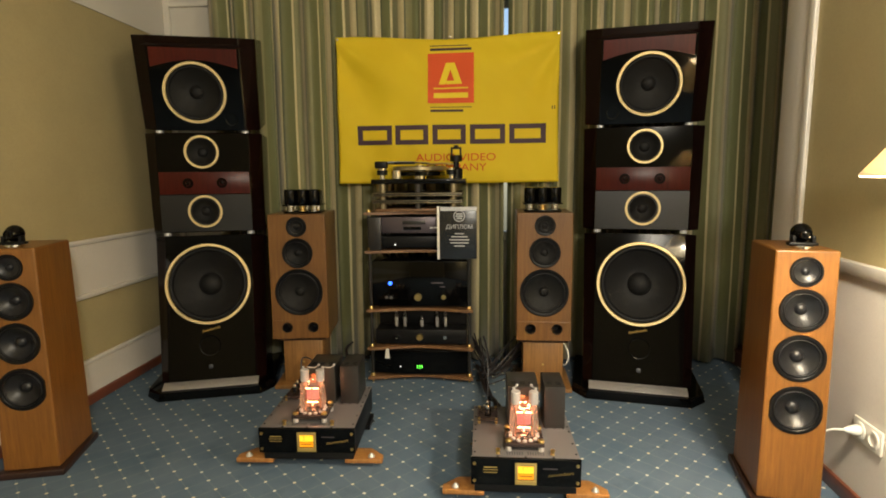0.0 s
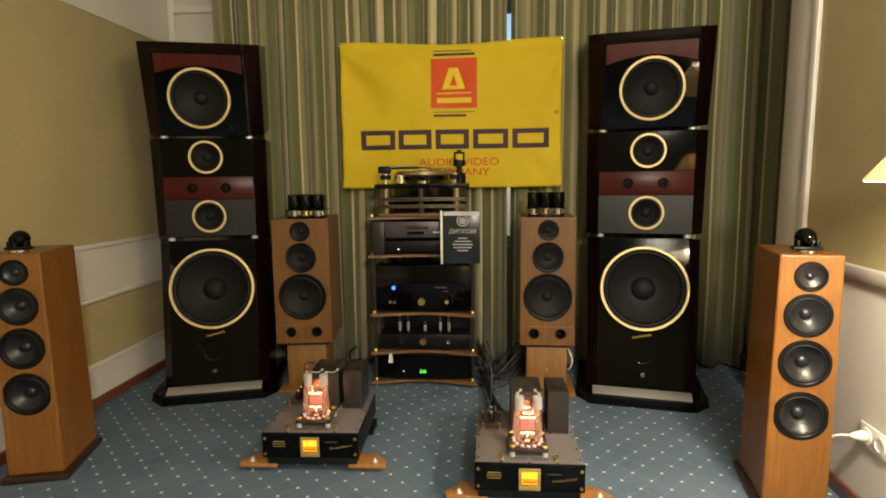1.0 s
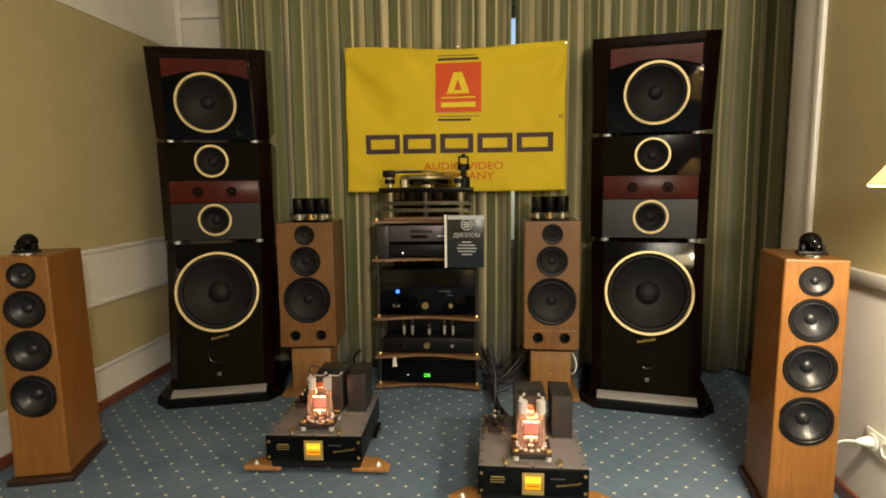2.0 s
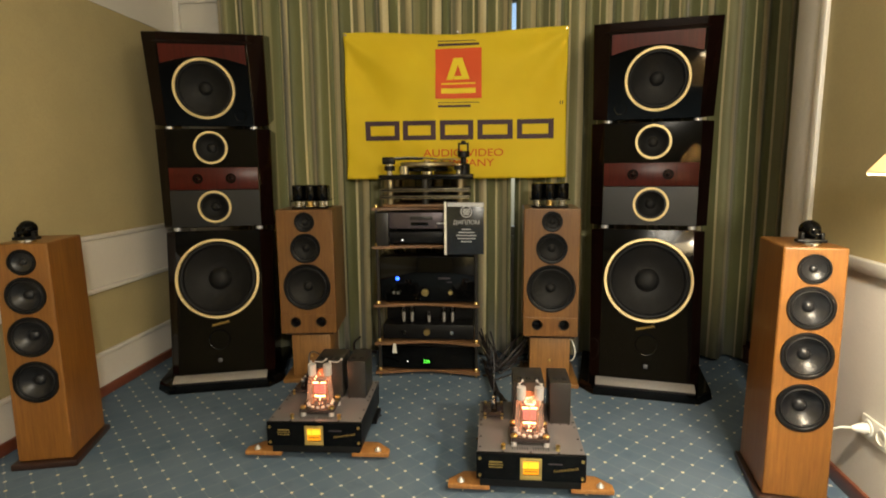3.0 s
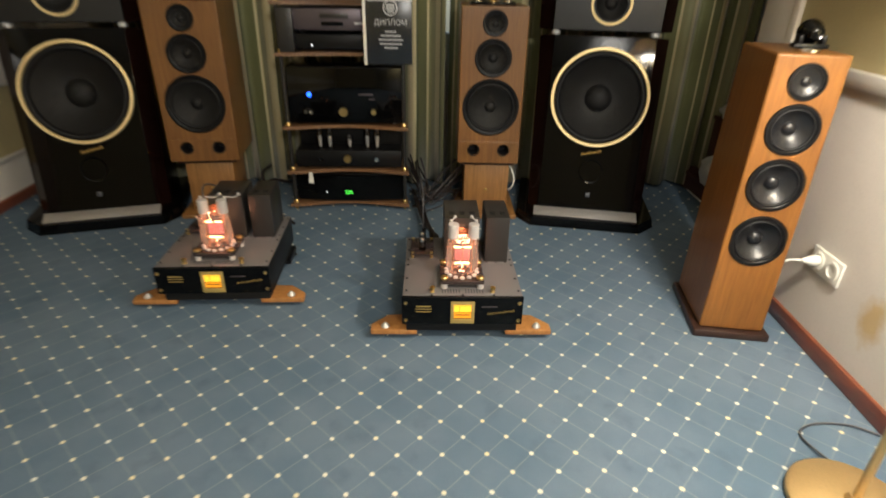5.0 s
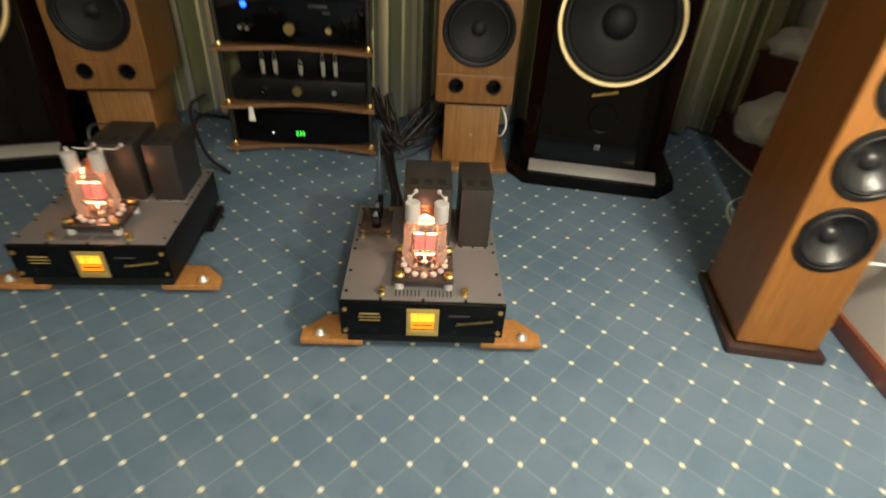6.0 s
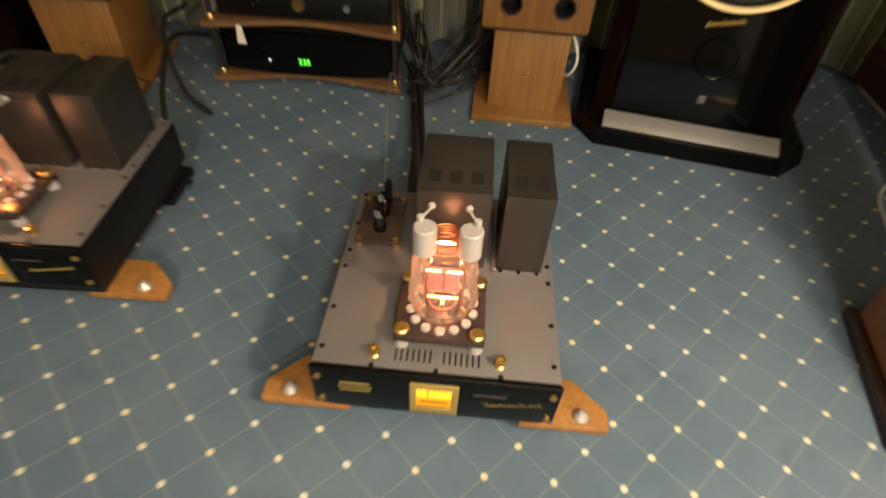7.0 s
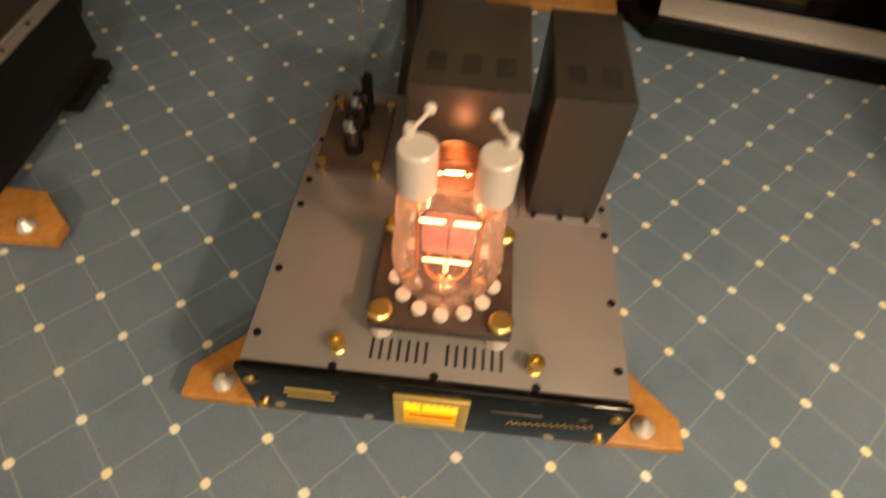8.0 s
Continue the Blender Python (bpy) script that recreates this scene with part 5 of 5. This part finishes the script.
part("shade_carrier", b, M["brass"], fl)

# ---------- wall socket, plug and cord ----------
so = thing("wall_socket", (1.369, 1.893, 0.300), -93.6, "double white wall socket on the dado", "wall socket")
b = B()
box(b, (0.152, 0.009, 0.082), (0, -0.0045, 0), 0.003)
part("frame", b, M["plastic"], so)
for x in (-0.0365, 0.0365):
    b = B()
    lathe(b, [(0.031, -0.001), (0.031, 0.010), (0.0275, 0.0115), (0.0205, 0.0112), (0.0195, 0.0), (0, 0.0)], "y", (x, -0.002, 0), 32)
    wl = part("well", b, M["plastic"], so)
    if x > 0:
        b = B()
        for q in (-0.0095, 0.0095):
            lathe(b, [(0.0026, 0.0008), (0, 0.0009)], "y", (x, -0.002, q), 10)
        part("pin_hole", b, M["matte"], wl)
plug = thing("power_plug", (1.361, 1.929, 0.300), -93.6, "white plug with a white cord curving to the floor", "power cord")
b = B()
lathe(b, [(0, 0.0), (0.018, 0.0), (0.019, 0.012), (0.016, 0.026), (0.009, 0.045), (0.006, 0.052), (0, 0.052)], "y", (0, 0, 0), 24)
part("plug_body", b, M["plastic"], plug)
b = B()
sweep(b, [(0, -0.045, 0), (-0.02, -0.085, -0.012), (-0.05, -0.105, -0.06), (-0.07, -0.10, -0.15), (-0.085, -0.085, -0.23), (-0.13, -0.07, -0.292), (-0.30, -0.06, -0.2955), (-0.5, -0.05, -0.2955)], 0.0042)
part("cord", b, M["plastic"], plug)

# ---------- cables ----------


def cable(pts, r, mat, label, category="cable", group=""):
    b = B()
    sweep(b, pts, r, 10, 8)
    return solid("cable", b, mat, label, category, group, smooth=60)


cable([(0.02, 3.14, 0.08), (0.035, 3.06, 0.065), (0.050, 2.97, 0.055), (0.070, 2.80, 0.060), (0.090, 2.62, 0.10), (0.103, 2.46, 0.155), (0.108, 2.35, 0.150)], 0.011, M["braid"], "thick braided dark cable drooping to a monoblock", group="braided cables")
cable([(0.06, 3.18, 0.12), (0.065, 3.05, 0.07), (0.072, 2.95, 0.050), (0.092, 2.78, 0.050), (0.112, 2.60, 0.085), (0.126, 2.45, 0.135), (0.128, 2.35, 0.130)], 0.009, M["braid"], "thick braided dark cable beside the rack", group="braided cables")
cable([(0.30, 3.16, 0.24), (0.22, 3.06, 0.20), (0.13, 3.00, 0.12), (0.06, 3.01, 0.045), (0.02, 3.06, 0.02)], 0.007, M["braid"], "dark cable running from the stand to the rack", group="braided cables")
cable([(-0.64, 3.2, 0.10), (-0.70, 3.02, 0.17), (-0.68, 2.85, 0.10), (-0.63, 2.70, 0.03), (-0.62, 2.52, 0.09)], 0.008, M["braid"], "thick braided dark cable to the further monoblock", group="braided cables")
cable([(-0.75, 3.25, 0.18), (-0.74, 3.05, 0.19), (-0.66, 2.92, 0.06), (-0.56, 2.86, 0.009)], 0.007, M["braid"], "dark cable end lying on the carpet", group="braided cables")
cable([(0.067, 2.279, 0.255), (0.069, 2.31, 0.37), (0.060, 2.44, 0.40), (0.058, 2.62, 0.26), (0.07, 2.80, 0.14), (0.05, 3.0, 0.05)], 0.0020, M["wire"], "thin grey wire rising from a valve board")
cable([(-0.816, 2.476, 0.255), (-0.822, 2.52, 0.33), (-0.82, 2.70, 0.25), (-0.78, 2.95, 0.05)], 0.0032, M["wire"], "thin grey wire behind the further monoblock")
cable([(0.495, 3.14, 0.25), (0.520, 3.05, 0.235), (0.535, 3.03, 0.18), (0.520, 3.05, 0.125), (0.490, 3.12, 0.11)], 0.0042, M["plastic"], "pale speaker wire looped beside a stand")
cable([(LAMP[0] + 0.05, LAMP[1] + 0.11, 0.012), (1.10, 1.46, 0.006), (1.16, 1.505, 0.005), (1.26, 1.50, 0.005), (1.325, 1.46, 0.006)], 0.0032, M["wire"], "thin grey lamp cord on the carpet")
cable([(1.655, 3.58, 0.03), (1.637, 3.40, 0.006), (1.627, 3.16, 0.005), (1.625, 2.97, 0.005), (1.595, 2.885, 0.005), (1.52, 2.82, 0.005), (1.432, 2.765, 0.005), (1.372, 2.69, 0.005), (1.335, 2.57, 0.005), (1.31, 2.42, 0.005)], 0.0042, M["plastic"], "white cord trailing out of the window bay")

# ---------- window bay clutter ----------


def crate(at, size, rz, label):
    c = thing("storage_box", at, rz, label, "box", "brown boxes")
    b = B()
    box(b, (size[0], size[1], size[2] - 0.022), (0, 0, (size[2] - 0.022) / 2), 0.004)
    part("body", b, M["dwood2"], c)
    b = B()
    box(b, (size[0] + 0.012, size[1] + 0.012, 0.021), (0, 0, size[2] - 0.0105), 0.004)
    part("lid", b, M["dwood2"], c)
    return c


crate((1.790, 3.24, 0), (0.30, 0.58, 0.11), 3, "flat reddish brown box on the carpet in the bay")
crate((1.835, 3.36, 0.11), (0.21, 0.26, 0.32), -2, "upright reddish brown box behind a white sack")


def sack(at, size, seed, label):
    bm = B()
    bmesh.ops.create_icosphere(bm, subdivisions=4, radius=1.0)
    for v in bm.verts:
        d = v.co.normalized()
        k = 1 + 0.18 * noise.noise(d * 1.7 + Vector((seed, 0, 0))) + 0.10 * noise.noise(d * 4 + Vector((0, seed, 0))) + 0.05 * noise.noise(d * 9)
        v.co = Vector((d.x * k * size[0], d.y * k * size[1], max(-0.55, d.z * k) * size[2]))
    low = min(v.co.z for v in bm.verts)
    for v in bm.verts:
        v.co += Vector((at[0], at[1], at[2] - low))
    return solid("plastic_sack", bm, M["bag"], label, "bag", "white sacks", smooth=80)


sack((1.735, 3.16, 0.11), (0.150, 0.135, 0.125), 1.0, "crumpled white plastic sack on a flat box")
sack((1.835, 3.34, 0.43), (0.11, 0.12, 0.07), 4.0, "crumpled white plastic sack on an upright box")
# loose tangle of thin cables between the rack and the stand
rng = random.Random(5)
for k in range(18):
    x0, z0 = rng.uniform(-0.02, 0.06), rng.uniform(0.06, 0.27)
    x1, z1 = rng.uniform(0.24, 0.33), rng.uniform(0.05, 0.27)
    low = rng.uniform(0.015, 0.12)
    pts = [(x0, 3.16 + rng.uniform(-0.03, 0.06), z0), (x0 + rng.uniform(0.02, 0.06), 3.07 + rng.uniform(-0.05, 0.03), (z0 + low) / 2), (rng.uniform(0.04, 0.12), 3.03 + rng.uniform(-0.05, 0.05), low), (rng.uniform(0.14, 0.22), 3.06 + rng.uniform(-0.05, 0.05), (z1 + low) / 2 + rng.uniform(-0.02, 0.02)), (x1, 3.20 + rng.uniform(-0.03, 0.05), z1)]
    cable(pts, rng.uniform(0.0026, 0.0048), M["braid"], "thin dark cable in the tangle beside the rack", group="cable tangle")
